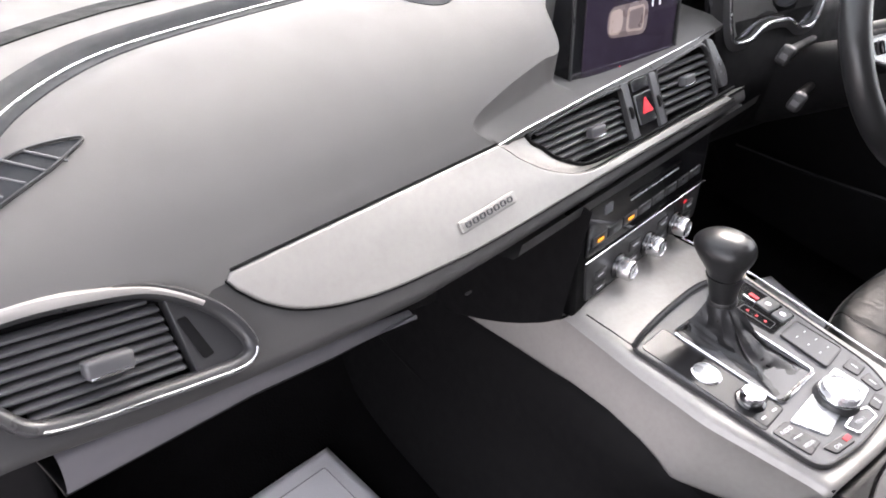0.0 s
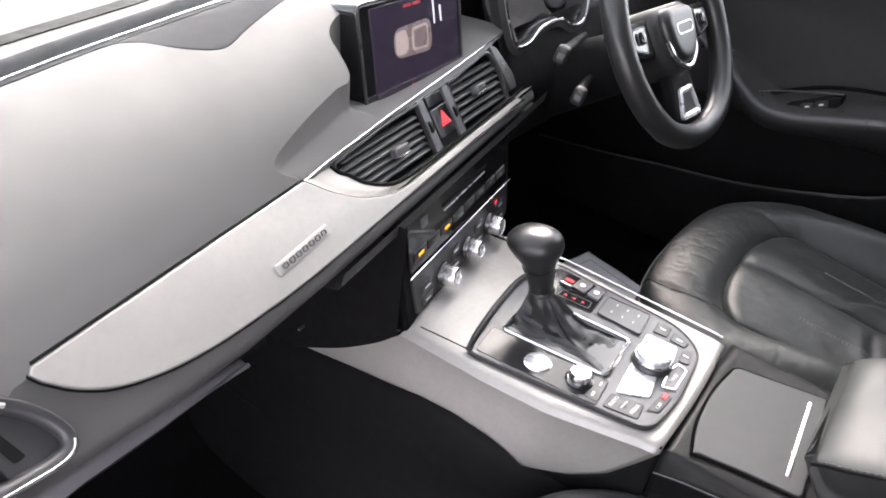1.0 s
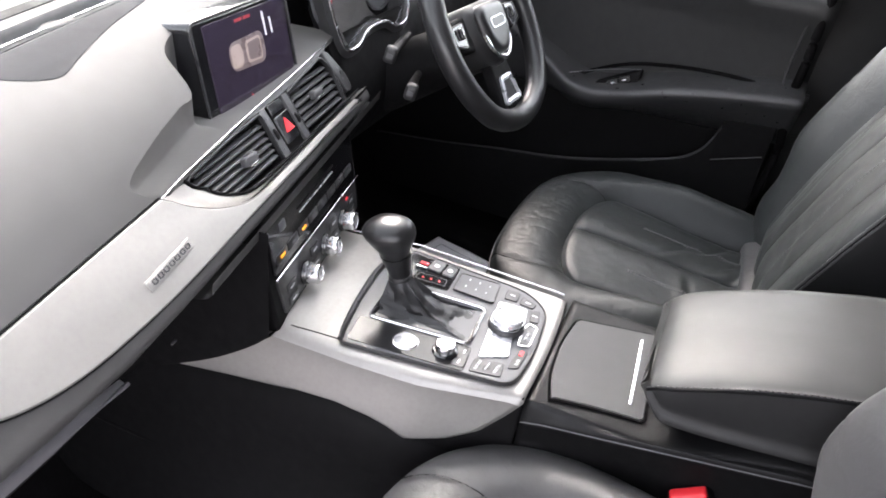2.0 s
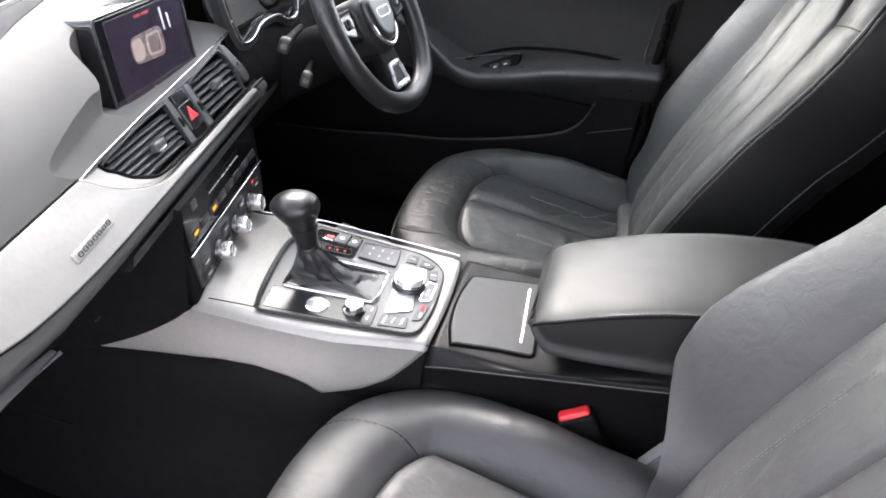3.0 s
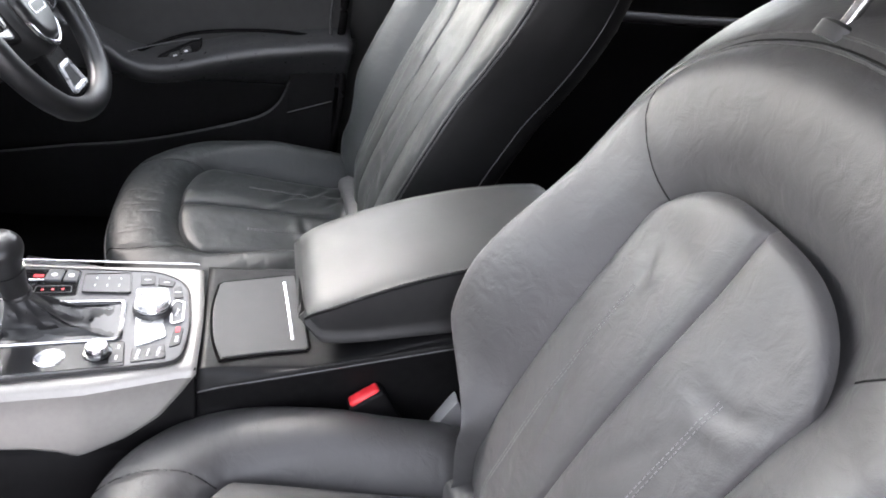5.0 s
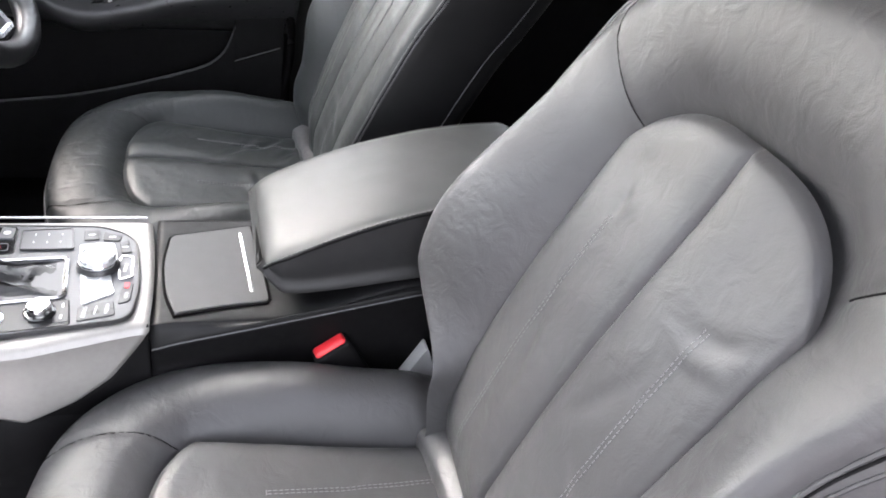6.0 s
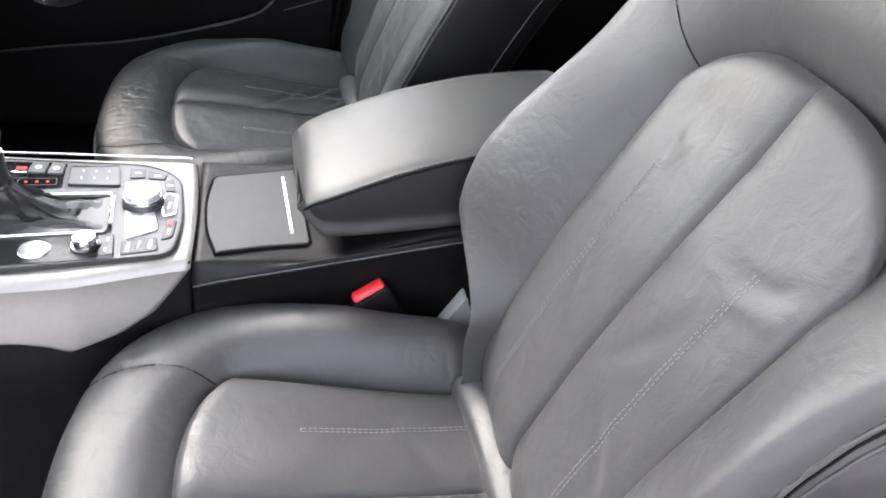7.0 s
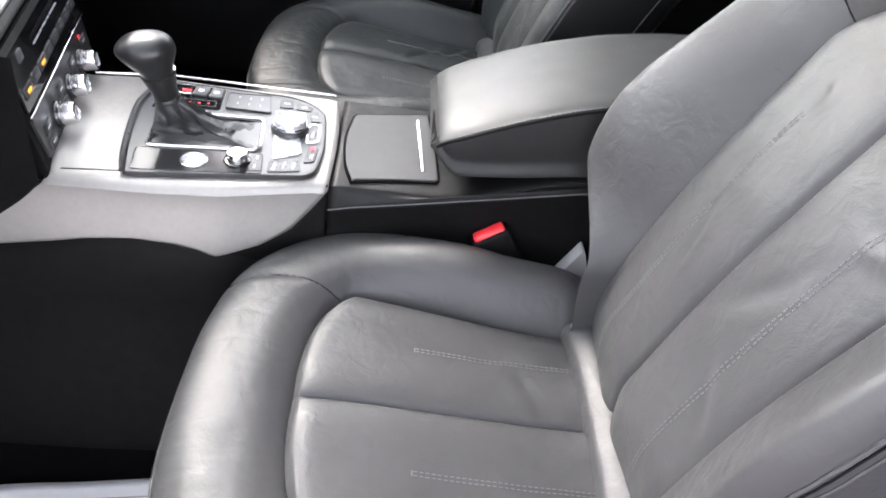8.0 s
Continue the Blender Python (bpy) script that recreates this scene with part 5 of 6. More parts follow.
def arm_section(s):
    """Outline of the armrest at s metres behind its front."""
    y = 0.006 - s
    top_ = float(np.interp(s, ARM_TOP[:, 0], ARM_TOP[:, 1]))
    bot = 0.440 + 0.03 * step(0.0, 0.3, s)
    x0, x1 = -0.102, 0.100
    f = step(-0.012, 0.035, s)
    top_ -= 0.007 * (1 - min(1.0, s / 0.024)) ** 2
    bot = bot + (1 - f) * 0.034
    return y, top_, bot, x0 + 0.010 * (1 - f), x1 - 0.010 * (1 - f)


g = []
for s in np.concatenate([np.linspace(0.0, 0.03, 8), np.linspace(0.045, 0.34, 24), np.linspace(0.35, 0.372, 6)]):
    y, t, b, x0, x1 = arm_section(s)
    e = 1.0 - 0.5 * step(0.345, 0.375, s) - 0.16 * step(0.010, 0.0, s)
    cx, cz = (x0 + x1) / 2, (t + b) / 2
    poly = [(x0 + 0.012, b), (x1 - 0.012, b), (x1, b + 0.02), (x1 + 0.001, t - 0.012), (x1 - 0.004, t - 0.003), (x1 - 0.03, t + 0.003), (cx, t + 0.005), (x0 + 0.03, t + 0.002), (x0 + 0.004, t - 0.004), (x0 - 0.001, t - 0.012), (x0 + 0.001, b + 0.025)]
    p = cr(poly, 66, closed=True)
    g.append([Vector((cx + (x - cx) * (0.5 + 0.5 * e), y + 0.004 * math.sin((z - b) / (t - b) * 3.0), cz + (z - cz) * e + 0.0012 * ripple(x, y, z, 0.03))) for x, z in p])
bm = bmesh.new()
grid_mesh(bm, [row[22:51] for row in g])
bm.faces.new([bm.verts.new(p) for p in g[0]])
part("pad", bm, ARM_LIT, arm)
# sides get the darker tone that stands for their shade
bm = bmesh.new()
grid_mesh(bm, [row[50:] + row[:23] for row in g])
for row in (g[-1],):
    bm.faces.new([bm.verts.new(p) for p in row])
part("side_cover", bm, ARM_SHADED, arm, "armrest leather below the seam, darkened for shade")


def stitches(name, pts, length, gap, r, parent, mat=THREAD):
    """A row of short threads along the places pts."""
    p = np.asarray([tuple(q) for q in pts], float)
    d = np.concatenate([[0], np.cumsum(np.linalg.norm(np.diff(p, axis=0), axis=1))])
    bm = bmesh.new()
    t = 0.0
    while t + length < d[-1]:
        a = [np.interp(t, d, p[:, k]) for k in range(3)]
        b = [np.interp(t + length, d, p[:, k]) for k in range(3)]
        tube([a, b], r, 5, bm=bm)
        t += length + gap
    return part(name, bm, mat, parent, smooth=False)


hem = []
for s in np.linspace(0.004, 0.34, 60):
    y, t, b, x0, x1 = arm_section(s)
    hem.append((x0 - 0.0010, y, t - 0.008))
part("hem_groove", tube(hem, 0.0019, 6), PLASTIC_DARK, arm)
stitches("stitching", [(x - 0.0012, y + 0.0005, z + 0.0045) for x, y, z in hem], 0.004, 0.002, 0.0005, arm, LEATHER)
hinge = part("hinge_block", block((0.15, 0.06, 0.12), pose(-0.005, -0.40, 0.45), 0.012, 3), PLASTIC_DARK, arm)

# ---- buckle ----
buckle = empty("seat_belt_buckle", (-0.135, -0.09, 0.2), label="black seat belt buckle with red release button", category="buckle")
bmx = pose(-0.131, -0.090, 0.362, -30, 4, 8)
part("shell", block((0.026, 0.050, 0.075), bmx @ Matrix.Translation((0, 0, -0.012)), 0.005, 3), PLASTIC_DARK, buckle)
part("release_button", block((0.018, 0.042, 0.020), bmx @ Matrix.Translation((0, 0, 0.020)), 0.004, 3), RED, buckle, "red release button")
part("stalk", tube([(-0.134, -0.108, 0.32), (-0.138, -0.13, 0.20), (-0.14, -0.13, 0.08)], 0.012, 10), PLASTIC_DARK, buckle)

# ---- steering wheel and column ----
wheel = empty("steering_wheel", (0.345, 0.385, 0.72), label="black leather multi-function steering wheel with silver spoke trim", category="steering wheel")
WM = facing((0.397, 0.409, 0.680), -1.9, 33.4) @ pose(0, 0, 0, 0, 0, -2)
R = 0.164
ring_pts = []
for a in np.linspace(0, 2 * math.pi, 96, endpoint=False):
    x, y = R * math.sin(a), R * math.cos(a)
    if y < -0.80 * R:
        y = -0.80 * R + 0.8 * (y + 0.80 * R)
    ring_pts.append(tuple(WM @ Vector((x, y, 0))))
part("rim", tube(ring_pts, 0.0185, 18, closed=True, up=tuple(WM.to_3x3() @ Vector((0, 0, 1)))), GRIP, wheel)
part("hub", slab(rounded([(-0.072, 0.042), (0.072, 0.042), (0.066, -0.02), (0.035, -0.066), (-0.035, -0.066), (-0.066, -0.02)], 0.03, 7), WM, -0.05, 0.006, 0.016, 6), PLASTIC, wheel)
part("airbag_cover", slab(rounded([(-0.052, 0.036), (0.052, 0.036), (0.046, -0.02), (0.022, -0.05), (-0.022, -0.05), (-0.046, -0.02)], 0.028, 8), WM, 0.0, 0.020, 0.014, 6), GRIP, wheel)
part("hub_ring", tube([WM @ Vector(p) for p in cr([(-0.046, -0.01, 0.010), (-0.034, -0.040, 0.011), (0.0, -0.056, 0.012), (0.034, -0.040, 0.011), (0.046, -0.01, 0.010)], 30)], 0.004, 8), CHROME, wheel, "bright crescent under the hub")
part("emblem", loop_strip(rounded([(-0.026, -0.006), (0.026, -0.006), (0.026, 0.010), (-0.026, 0.010)], 0.008), WM, [(-0.0012, 0.018), (-0.0012, 0.0212), (0.0008, 0.0212), (0.0008, 0.018)]), SILVER, wheel, "plain bright oval emblem")
for s in (-1, 1):
    sp_ = [(0.05 * s, 0.030), (0.155 * s, 0.030), (0.160 * s, -0.012), (0.06 * s, -0.030)]
    spoke = part("spoke", slab(rounded(sp_, 0.008), WM, -0.026, -0.004, 0.006, 4), PLASTIC_DARK, wheel)
    pod_out = rounded([(0.086 * s, 0.022), (0.126 * s, 0.020), (0.128 * s, -0.008), (0.092 * s, -0.018)], 0.006)
    pod_ = part("switch_pod", slab(pod_out, WM, -0.006, 0.001, 0.002), GLOSS, spoke)
    part("pod_rim", loop_strip(pod_out, WM, [(-0.001, -0.004), (-0.001, 0.0016), (0.0006, 0.0016), (0.0006, -0.004)]), SLAT, spoke, "thin satin switch surround")
    part("switch_ring", loop_strip(rounded([(0.098 * s, 0.013), (0.114 * s, 0.013), (0.114 * s, -0.002), (0.098 * s, -0.002)], 0.004), WM, [(-0.0008, 0.001), (-0.0008, 0.0026), (0.0008, 0.0026), (0.0008, 0.001)]), SLAT, spoke)
    part("roller", block((0.012, 0.018, 0.010), WM @ Matrix.Translation((0.105 * s, 0.006, 0.0025)), 0.003, 3), GLOSS, spoke)
low = part("lower_spoke", slab(rounded([(-0.034, -0.05), (0.034, -0.05), (0.044, -0.140), (-0.044, -0.140)], 0.008), WM, -0.022, -0.005, 0.005, 4), PLASTIC_DARK, wheel)
part("spoke_trim", loop_strip(rounded([(-0.020, -0.086), (0.020, -0.086), (0.031, -0.128), (-0.031, -0.128)], 0.006, 5), WM, [(-0.006, -0.008), (-0.006, -0.002), (-0.002, 0.0005), (0.003, -0.001), (0.003, -0.008)]), SILVER, low, "silver open trim on the lower spoke")
part("spoke_inlay", slab(rounded([(-0.018, -0.088), (0.018, -0.088), (0.028, -0.126), (-0.028, -0.126)], 0.005), WM, -0.008, -0.0035, 0.001), SATIN, low)
stitches("stitching", [WM @ Vector((R * math.sin(a) * 0.91, R * math.cos(a) * 0.91, 0.006)) for a in np.linspace(0.9, 2.3, 60)], 0.004, 0.003, 0.0007, wheel, PANEL)

column = empty("steering_column", (0.36, 0.52, 0.60), label="black steering column shroud with two stalks", category="steering column")
cm = WM @ Matrix.Translation((0, -0.02, -0.03))
part("shroud", lathe([(0.050, 0.0), (0.052, -0.02), (0.054, -0.07), (0.058, -0.13), (0.062, -0.20), (0.05, -0.24)], cm, 32, sx=1.0, sy=0.9), PLASTIC_DARK, column)
for root_, tip_ in (((0.345, 0.525, 0.650), (0.226, 0.498, 0.657)), ((0.345, 0.500, 0.590), (0.226, 0.459, 0.608))):
    mid_ = tuple((p + q) / 2 + d for p, q, d in zip(root_, tip_, (0, 0.004, -0.003)))
    st = part("stalk", tube(cr([root_, mid_, tip_], 10), np.linspace(0.006, 0.008, 10), 12), PLASTIC_DARK, column)
    m = pose(tip_[0] - 0.004, tip_[1], tip_[2], 12, 0, 14)
    end_ = part("stalk_end", block((0.018, 0.018, 0.026), m, 0.005, 3), PLASTIC, st)
    part("stalk_mark", block((0.0006, 0.010, 0.008), m @ Matrix.Translation((-0.0093, 0, 0)), 0), SLAT, end_, smooth=False)
lowdash = bmesh.new()
g = []
for x in np.linspace(0.20, 0.86, 30):
    g.append([Vector((x, y, z)) for y, z in cr([(0.60, 0.66), (0.575, 0.60), (0.565, 0.54), (0.60, 0.46), (0.72, 0.40), (0.9, 0.38)], 20)])
grid_mesh(lowdash, g)
solid(part("knee_panel", lowdash, PLASTIC_DARK, column), 0.006)

# ---- instrument cluster ----
cluster = empty("instrument_cluster", (0.33, 0.60, 0.66), label="instrument cluster with bright rim and lit red lamps", category="instrument cluster")
IC = facing((0.335, 0.592, 0.70), 0, 12)
rim_ = cr([(-0.145, 0.115), (-0.142, 0.05), (-0.128, -0.02), (-0.108, -0.058), (-0.070, -0.062), (-0.030, -0.045), (0.030, -0.045), (0.070, -0.062), (0.108, -0.058), (0.128, -0.02), (0.142, 0.05), (0.13, 0.10), (0.0, 0.13)], 90, closed=True)
part("rim", tube([IC @ Vector((x, y, 0.004)) for x, y in rim_], 0.0026, 8, closed=True), CHROME, cluster, "bright rim round the dials")
bm = bmesh.new()
grid_mesh(bm, [[IC @ Vector((x, y, z)) for x, y in offset2(ccw(rim_), o)] for o, z in ((0.012, 0.0), (0.0, 0.004), (-0.004, -0.02), (-0.010, -0.035))], close_v=True)
part("cowl", bm, SATIN, cluster)
part("face", slab(offset2(ccw(rim_), -0.006), IC, -0.040, -0.034, 0.001), GLOSS, cluster)
for x in (-0.078, 0.078):
    m = IC @ Matrix.Translation((x, 0.015, -0.034))
    dial_ = part("dial", lathe([(0.052, 0.0), (0.052, 0.004), (0.049, 0.005), (0.048, 0.002), (0.003, 0.002)], m, 48), PANEL, cluster)
    for k in range(9):
        a = radians(-130 + k * 32)
        part("tick", block((0.0016, 0.008, 0.0006), m @ pose(0.042 * math.sin(a), 0.042 * math.cos(a), 0.003, 0, 0, -math.degrees(a)), 0), WHITE_MARK, dial_, smooth=False)
    part("pointer", block((0.002, 0.040, 0.002), m @ pose(-0.012, -0.014, 0.006, 0, 0, -40), 0.0005), RED_LIT, dial_)
lens_mat = glass_material("lens_glass", (0.97, 0.97, 0.97))
lens_mat.node_tree.nodes["Principled BSDF"].inputs["IOR"].default_value = 1.45
lens = part("lens", slab(offset2(ccw(rim_), -0.004), IC, -0.006, -0.003, 0.0008), lens_mat, cluster, "clear lens over the dials")
lens.visible_shadow = False
for x, y in ((-0.098, -0.030), (-0.088, -0.036)):
    part("warning_lamp", block((0.006, 0.006, 0.001), IC @ Matrix.Translation((x, y, -0.032)), 0), RED_LIT, cluster, "small lit red lamp", smooth=False)

# ---- front seats ----
def inset_height(x, a, far, hw, length, crown, seed, old, folds):
    """Height of a cushioned inset at x across and a along."""
    s = x / hw
    e = min((1 - abs(s)) * hw, (far - a))
    h = crown * (1 - 0.5 * s * s) - 0.008 * (1 - step(0.0, 0.008, e)) ** 1.6 - 0.004 * (1 - step(0.0, 0.026, e)) ** 1.4
    h -= (0.0045 * math.exp(-(x / 0.0028) ** 2) + 0.0035 * math.exp(-(x / 0.013) ** 2)) * step(length + 0.01, length - 0.02, a)
    h += 0.003 * math.exp(-((abs(x) - 0.035) / 0.03) ** 2)
    h += (0.0016 if old else 0.0011) * ripple(x * 1.5, a * 1.1, 0, 0.055, seed) * step(0.0, 0.05, e)
    h += (0.0005 if old else 0.0002) * ripple(x * 1.3, a * 1.1, 0, 0.022, seed + 5) * step(0.0, 0.05, e)
    for cx, ca, ang, half, deep in folds:
        dx_, da_ = x - cx, a - ca
        along = dx_ * math.cos(ang) + da_ * math.sin(ang)
        off = -dx_ * math.sin(ang) + da_ * math.cos(ang) + 0.12 * along * along / half
        h -= deep * math.exp(-(off / 0.009) ** 2 - (along / half) ** 2) - deep * 0.7 * math.exp(-((off - 0.017) / 0.011) ** 2 - (along / half) ** 2)
    return h


def seat_pad(parent, name, hw0, hw1, length, crown, place, corner, mat, seed, old, folds=(), skew=(1.0, 1.0)):
    """A cushioned inset with two stitched lines; place(x, along, up) gives the world place. Returns its surface."""
    def far_at(s):
        return length - corner * (1 - math.sqrt(max(0.0, 1 - max(0.0, (abs(s) - 0.15) / 0.85) ** 2.2)))

    def half_at(a, x):
        return (hw0 + (hw1 - hw0) * min(1, max(0, a / length))) * (skew[0] if x < 0 else skew[1])

    def surface(x, a, lift=0.0):
        hw = half_at(a, x)
        return place(x, a, inset_height(x, a, far_at(x / hw), hw, length, crown, seed, old, folds) + lift)

    g = []
    for s in np.linspace(-1, 1, 109):
        far = far_at(s)
        row = []
        for q in np.linspace(0, 1, 120):
            a = -0.03 + (far + 0.03) * q
            hw = half_at(a, s)
            row.append(place(s * hw, a, inset_height(s * hw, a, far, hw, length, crown, seed, old, folds)))
        g.append(row)
    bm = bmesh.new()
    grid_mesh(bm, g)
    part(name, bm, mat, parent)
    return surface


def bolster_sweep(parent, name, hw0, hw1, length, corner, profile, shape, place, mat, seams, seed, wrinkle, split=None, side_mat=None, valley=0.0, slant=0.0, rise=None):
    """A padded roll led round the inset in a horseshoe."""
    base = [(-hw0, -0.04), (-(hw0 * 0.7 + hw1 * 0.3), length * 0.28), (-hw1 * 1.0, length - corner * 1.25), (-hw1 * 0.86, length - corner * 0.35), (-hw1 * 0.48, length - 0.004), (0, length)]
    pts = base + [(-x, y) for x, y in base[-2::-1]]
    c = cr(pts, 481)
    d = np.concatenate([[0], np.cumsum(np.linalg.norm(np.diff(c, axis=0), axis=1))])
    t = np.linspace(0, d[-1], 421)
    c = np.stack([np.interp(t, d, c[:, 0]), np.interp(t, d, c[:, 1])], 1)
    tg = np.gradient(c, axis=0)
    tg /= np.linalg.norm(tg, axis=1)[:, None]
    nn = np.stack([-tg[:, 1], tg[:, 0]], 1)
    for _ in range(50):
        nn[1:-1] = (nn[:-2] + 2 * nn[1:-1] + nn[2:]) / 4
        nn /= np.linalg.norm(nn, axis=1)[:, None]
    prof = cr(profile, 44)
    def lean(s, j):
        return s + slant * j / 30 * (1 if s < 0.5 else -1)

    g = []
    for i in range(len(c)):
        w, h, drop = shape(i / (len(c) - 1))
        row = []
        for j, (o, z) in enumerate(prof):
            x, y = c[i] + nn[i] * (o * w + (rise(i / (len(c) - 1)) * max(0.0, 0.018 - z) if rise and j > 24 else 0.0))
            zz = z * h if z > 0 else z
            zz += drop * step(0.0, 0.05, o)
            zz -= valley * step(0.30, 0.44, i / (len(c) - 1)) * step(1.0, 0.86, i / (len(c) - 1)) * math.exp(-((o + 0.004) / 0.025) ** 2)
            cut = sum(math.exp(-(((i / (len(c) - 1)) - lean(s, j)) / 0.0026) ** 2) for s in seams)
            zz -= 0.0030 * min(1, cut) * step(0.0, 0.01, o) * step(0.125, 0.10, o)
            mid_ = math.sin(min(1, j / 43) * math.pi)
            zz += wrinkle * ripple(x, y, z, 0.06, seed) * mid_
            cr_ = abs(ripple(x * 0.9, y * 0.9, z, 0.032, seed + 2))
            zz -= wrinkle * 0.9 * max(0, 0.10 - cr_) / 0.10 * mid_
            row.append(place(x, y, zz))
        g.append(row)
    bm = bmesh.new()
    grid_mesh(bm, g if split is None else [row[:split + 1] for row in g])
    roll = part(name, bm, mat, parent)
    last = len(prof) - 1 if split is None else split

    def at_row(k, j):
        i = int(k)
        return g[i][j].lerp(g[i + 1][j], k - i)

    for s in seams:
        part("seam", tube([at_row(lean(s, j) * (len(c) - 1), j) for j in range(6, min(last, 30))], 0.0009, 6), PLASTIC_DARK, roll)
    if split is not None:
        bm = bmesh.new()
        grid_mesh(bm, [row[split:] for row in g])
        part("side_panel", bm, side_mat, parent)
    return g


CUSHION_FOLDS = [(0.04, 0.10, 0.5, 0.035, 0.0018), (0.09, 0.13, 2.2, 0.03, 0.0016), (-0.06, 0.08, 1.0, 0.04, 0.0014), (0.0, 0.05, 2.7, 0.03, 0.0015), (0.10, 0.06, 1.2, 0.04, 0.0014)]
CUSHION_FOLDS_OLD = [(0.05, 0.16, 2.5, 0.05, 0.004), (0.09, 0.10, 2.4, 0.05, 0.005), (0.10, 0.04, 2.2, 0.05, 0.005), (0.06, 0.06, 2.6, 0.04, 0.004), (-0.07, 0.12, 0.3, 0.04, 0.0035), (-0.09, 0.06, 0.2, 0.04, 0.0035), (0.02, 0.05, 2.8, 0.04, 0.0035)]
BACK_FOLDS_OLD = [(0.04, 0.18, 1.5, 0.09, 0.0012), (-0.05, 0.24, 1.65, 0.10, 0.0012), (-0.09, 0.12, 0.8, 0.05, 0.0014)]
BACK_FOLDS = [(0.084, 0.366, 1.2, 0.014, 0.0026), (-0.095, 0.348, 2.7, 0.03, 0.0028), (0.06, 0.20, 1.2, 0.05, 0.0018), (-0.05, 0.24, 2.0, 0.05, 0.0016), (-0.09, 0.15, 0.8, 0.05, 0.0016)]


def front_seat(at, seed, old, label, wings):
    ox, oy = at
    seat = empty("front_seat", (ox, oy, 0.0), label=label, category="car seat")
    lea = DRIVER_LEATHER if old else LEATHER

    def on_cushion(x, a, h):
        return Vector((ox + x, oy + a, 0.318 + h + 0.02 * step(0.05, 0.34, a)))

    on_inset = seat_pad(seat, "cushion_inset", 0.138, 0.170, 0.349, 0.012, on_cushion, 0.066, lea, seed, old, CUSHION_FOLDS_OLD if old else CUSHION_FOLDS)
    prof = [(-0.008, -0.030), (0.0, -0.004), (0.012, 0.022), (0.035, 0.043), (0.062, 0.046), (0.090, 0.034), (0.110, 0.010), (0.120, -0.025), (0.122, -0.07), (0.112, -0.13), (0.095, -0.19)]

    def cushion_shape(t):
        side = step(0.30, 0.12, abs(t - 0.5))
        far_ = step(0.60, 0.80, t)
        return 1.0 + 0.03 * side, 1.0 + 0.25 * far_ - 0.62 * side - 0.45 * step(0.10, 0.0, min(t, 1 - t)), -0.012 * step(0.12, 0.0, min(t, 1 - t))

    rolls = bolster_sweep(seat, "cushion_bolster", 0.135, 0.166, 0.345, 0.066, prof, cushion_shape, on_cushion, lea, (0.335, 0.665), seed, 0.0014 if old else 0.0010, valley=0.006, slant=0.055)
    part("piping", tube([row[30] for row in rolls], 0.0018, 6), LEATHER, seat)
    for x in (-0.080, 0.080):
        for dx in (-0.0022, 0.0022):
            stitches("stitching", [on_inset(x + dx, a, 0.0004) for a in np.linspace(0.0, 0.2295, 60)], 0.0038, 0.0022, 0.0005, seat)
        part("stitch_end", tube([on_inset(x - 0.003, 0.2265, 0.0004), on_inset(x + 0.003, 0.2265, 0.0004)], 0.0006, 5), THREAD, seat)
    # rolled flap where the cushion meets the backrest
    flap = cr([(-0.150, 0.030, 0.338), (-0.08, 0.027, 0.343), (0.0, 0.026, 0.344), (0.08, 0.027, 0.343), (0.146, 0.030, 0.338)], 30)
    bm = bmesh.new()
    grid_mesh(bm, [[Vector((ox + x, oy + y + dy, z + dz)) for dy, dz in cr([(0.017, -0.022), (0.016, -0.004), (0.010, 0.004), (-0.006, 0.012), (-0.020, 0.013), (-0.030, 0.004)], 14)] for x, y, z in flap])
    part("flap", bm, LEATHER, seat, "flat leather flap behind the cushion")
    # base and rails
    part("seat_base", slab(rounded([(-0.235, -0.03), (0.235, -0.03), (0.225, 0.41), (-0.225, 0.41)], 0.06, 8), Matrix.Translation((ox, oy, 0)), 0.06, 0.20, 0.02), PLASTIC_DARK, seat)
    for x in (-0.19, 0.19):
        part("rail", block((0.04, 0.56, 0.05), pose(ox + x, oy + 0.14, 0.035), 0.006), PLASTIC_DARK, seat)

    # backrest, reclined
    tilt = radians(20)
    wv = Vector((0, -math.sin(tilt), math.cos(tilt)))
    nv = Vector((0, math.cos(tilt), math.sin(tilt)))
    root = Vector((ox, oy + 0.030, 0.345))

    def on_back(x, a, h):
        lumbar = 0.012 * math.sin(min(1, max(0, a / 0.4)) * math.pi)
        tuck_ = 0.026 * step(0.07, -0.03, a)
        return root + Vector((x, 0, 0)) + wv * a + nv * (h + lumbar - tuck_)

    tall = 0.474 if wings else 0.60
    head_ = 0.755 if wings else 0.71
    on_inset = seat_pad(seat, "backrest_inset", 0.138 if wings else 0.124, 0.142 if wings else 0.152, tall + 0.001, 0.012, on_back, 0.10, lea, seed + 9, old, BACK_FOLDS_OLD if old else BACK_FOLDS, (0.98, 1.07) if wings else (1.0, 1.0))
    prof = [(-0.014, -0.002), (-0.004, 0.005), (0.013, 0.0135), (0.040, 0.027), (0.068, 0.040), (0.092, 0.046), (0.108, 0.038), (0.117, 0.025), (0.120, 0.018), (0.126, -0.008), (0.131, -0.055), (0.130, -0.095), (0.128, -0.10), (0.120, -0.125), (0.095, -0.140)]

    def back_shape(t):
        crown_ = step(0.24, 0.10, abs(t - 0.5))
        low_ = step(0.10, 0.0, min(t, 1 - t))
        e = min(t, 1 - t)
        wing = math.exp(-((e - 0.22) / 0.095) ** 2)
        foot = step(0.175, 0.095, e)
        if not wings:
            far_ = step(0.56, 0.72, t)
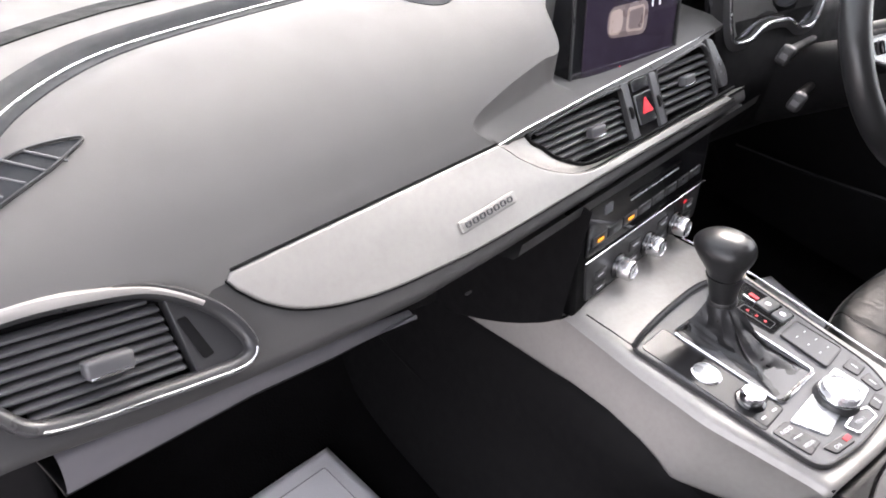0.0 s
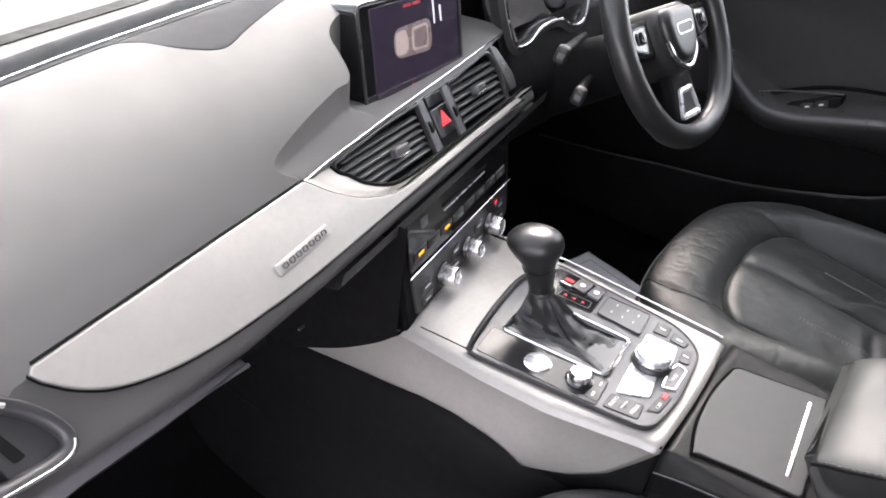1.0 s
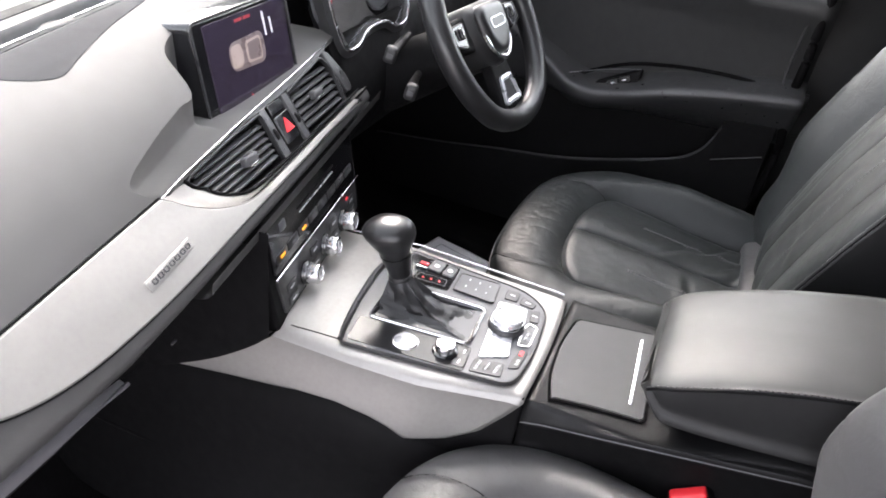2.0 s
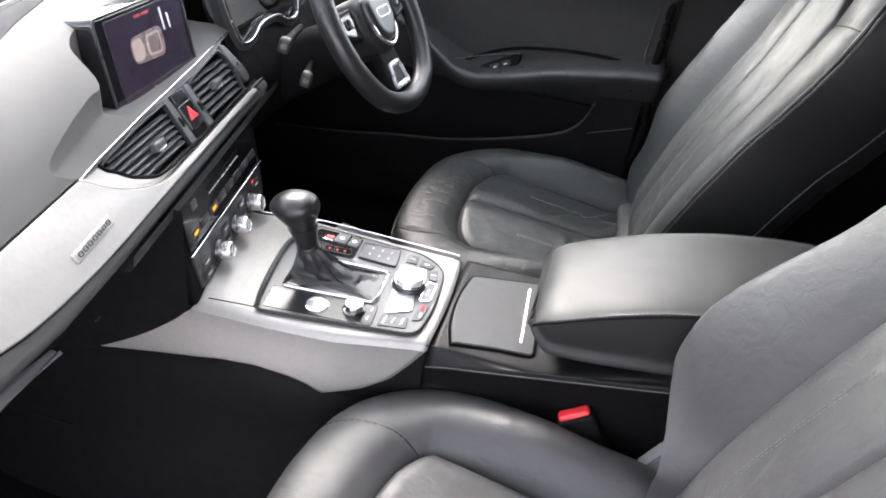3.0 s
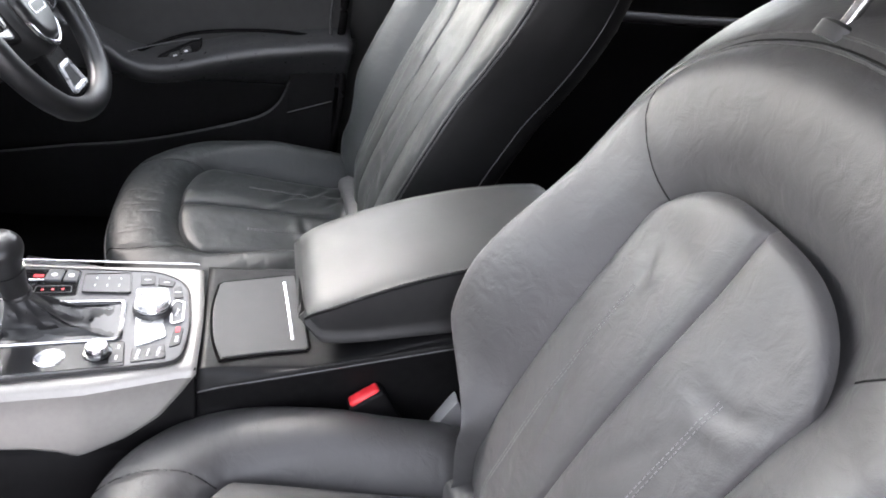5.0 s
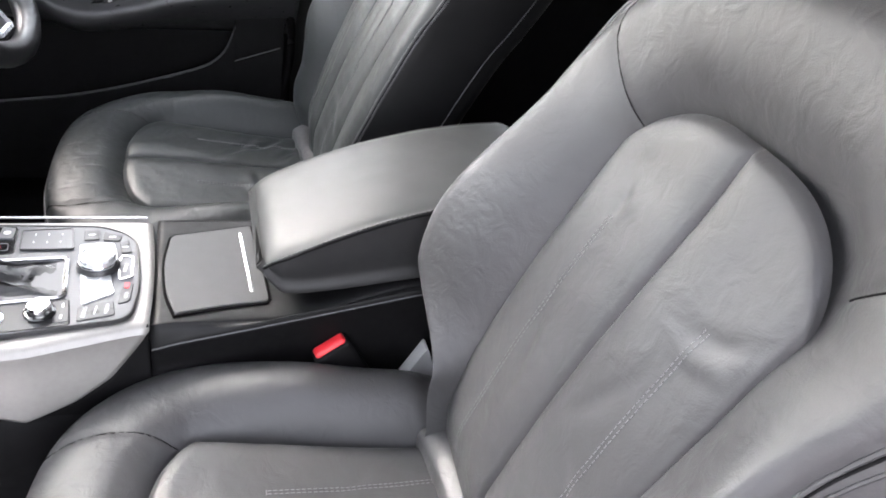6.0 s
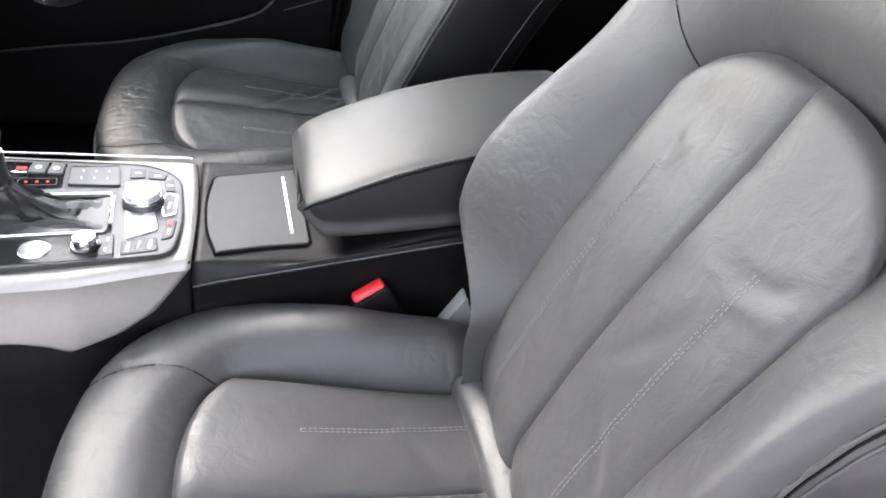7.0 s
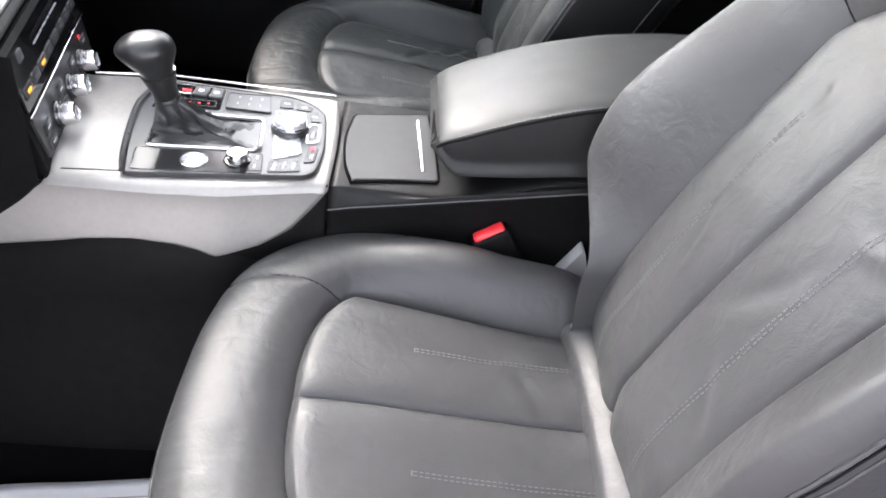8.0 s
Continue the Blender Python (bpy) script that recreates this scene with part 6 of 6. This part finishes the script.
            return 0.86 + 0.40 * crown_ - 0.10 * foot + 0.10 * far_ * (1 - foot), 0.36 + far_ * (0.75 * (1 - 0.6 * foot)), 0.0
        slim = step(0.44, 0.30, t)
        return (1.0 + 0.21 * crown_ + 0.20 * wing - 0.97 * foot * (1 - slim)) * (1 - 0.45 * slim), (1.0 - 0.45 * crown_ + 0.65 * wing - 0.3 * foot) * (1 - 0.35 * slim), 0.0

    # the driver's side panel takes a blacker colour in place of its shade
    g = bolster_sweep(seat, "backrest_bolster", 0.130 if wings else 0.118, 0.142, tall - 0.006, 0.10, prof, back_shape, on_back, lea, (0.378, 0.630), seed + 3, 0.0010, 24, lea if wings else TRIM_AND_SHADE, valley=0.024 if wings else 0.010, slant=0.030 if wings else 0.0, rise=(lambda t: 1.1 * step(0.26, 0.12, abs(t - 0.5))) if wings else None)
    # piping along the outer edge and the second seam behind it
    part("piping", tube([row[24] for row in g], 0.0024, 6), LEATHER, seat)
    part("piping", tube([row[26] for row in g], 0.0018, 6), LEATHER, seat)
    # no stitching here: a dark bar drawn as the piping's shade line
    part("seam", tube([row[25] for row in g], 0.0013, 6), PLASTIC_DARK, seat)
    part("side_seam", tube([row[37] for row in g], 0.0013, 6), PANEL, seat)
    for x in (-0.082, 0.082):
        for dx in (-0.0022, 0.0022):
            stitches("stitching", [on_inset(x + dx, a, 0.0004) for a in np.linspace(0.03, 0.352, 80)], 0.0038, 0.0022, 0.0005, seat)
        part("tuck", lathe([(0.006, -0.004), (0.004, -0.001), (0.001, 0.0008)], Matrix.Translation(on_inset(x, 0.361, -0.0014)) @ nv.to_track_quat("Z", "Y").to_matrix().to_4x4(), 12), LEATHER, seat)
    # shell behind, closing the roll
    shell = bmesh.new()
    rows_ = []
    for a in np.linspace(-0.02, tall + 0.126, 30):
        w = (0.225 if wings else 0.20) + 0.03 * step(0.0, 0.25, a) - 0.09 * step(tall - 0.07, tall + 0.15, a)
        rows_.append([root + Vector((x * w, 0, 0)) + wv * a + nv * (-0.115 - 0.035 * (1 - x * x)) for x in np.linspace(-1, 1, 24)])
    grid_mesh(shell, rows_)
    solid(part("back_shell", shell, PLASTIC_DARK, seat), 0.012)
    # pale bracket cover at the hinge
    for s in (-1, 1):
        part("hinge_cover", slab(rounded([(0.0, 0.0), (0.055, -0.012), (0.030, 0.058)], 0.008), Matrix(((0, 0, 1, ox + s * 0.256), (-1, 0, 0, oy + 0.045), (0, 1, 0, 0.322), (0, 0, 0, 1))), -0.012, 0.012, 0.003), HEADLINER, seat, "pale grey hinge cover")
    # head restraint on two posts
    post_n, post_x = (-0.004, 0.090) if wings else (-0.055, 0.06)
    for x in (-post_x, post_x):
        part("post_collar", lathe([(0.019, -0.01), (0.0185, 0.003), (0.015, 0.006), (0.010, 0.007)], Matrix.Translation(root + Vector((x, 0, 0)) + wv * (head_ - (0.128 if wings else 0.06)) + nv * post_n) @ wv.to_track_quat("Z", "Y").to_matrix().to_4x4(), 24), SATIN, seat)
        part("post", tube([root + Vector((x, 0, 0)) + wv * a + nv * post_n for a in (head_ - 0.15, head_ + 0.035)], 0.006, 10), CHROME, seat)
    hr = bmesh.new()
    gg = []
    for a in np.linspace(0, 1, 16):
        sc = math.sin(math.pi * (0.08 + 0.84 * a)) ** 0.45
        gg.append([root + Vector((0.135 * sc * math.copysign(abs(math.cos(b)) ** 0.6, math.cos(b)), 0, 0)) + wv * (head_ - (0.05 if wings else 0.0) + 0.15 * a) + nv * (post_n + 0.010 + 0.055 * sc * math.copysign(abs(math.sin(b)) ** 0.8, math.sin(b))) for b in np.linspace(0, 2 * math.pi, 36, endpoint=False)])
    vs_ = grid_mesh(hr, gg, close_v=True)
    hr.faces.new(vs_[0])
    hr.faces.new(vs_[-1][::-1])
    part("head_restraint", hr, lea, seat)
    return seat


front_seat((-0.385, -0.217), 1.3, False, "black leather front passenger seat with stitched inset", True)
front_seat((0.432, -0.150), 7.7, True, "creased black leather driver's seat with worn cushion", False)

# ---- paper mats ----
def paper_mat(x0, x1, y0, y1, z, turn, label):
    c = Matrix.Translation(((x0 + x1) / 2, (y0 + y1) / 2, z)) @ pose(0, 0, 0, 0, 0, turn)
    w, l = (x1 - x0) / 2, (y1 - y0) / 2
    g = []
    for x in np.linspace(-w, w, 30):
        g.append([c @ Vector((x, y, 0.004 * ripple(x, y, 0, 0.1, turn) + 0.004)) for y in np.linspace(-l, l, 40)])
    bm = bmesh.new()
    grid_mesh(bm, g)
    mat_ = solid(part("paper_mat", bm, PAPER), 0.0006)
    tagged(mat_, label, "paper mat")
    border = [(-w + 0.03, -l + 0.03), (w - 0.03, -l + 0.03), (w - 0.03, l - 0.03), (-w + 0.03, l - 0.03)]
    part("printed_border", loop_strip(rounded(border, 0.004), c, [(-0.0008, 0.0085), (0.0008, 0.0085), (0.0008, 0.0092), (-0.0008, 0.0092)]), PRINT, mat_)
    for k in range(3):
        part("printed_bar", block((0.16 - 0.03 * k, 0.014, 0.0006), c @ Matrix.Translation((0, l - 0.10 - 0.035 * k, 0.0088)), 0), PRINT, mat_, smooth=False)


paper_mat(-0.6515, -0.2965, 0.2265, 0.6715, 0.012, 8, "white printed paper mat on the passenger's carpet")
paper_mat(0.32, 0.715, 0.27, 0.62, 0.012, -14, "white printed paper mat on the driver's carpet")
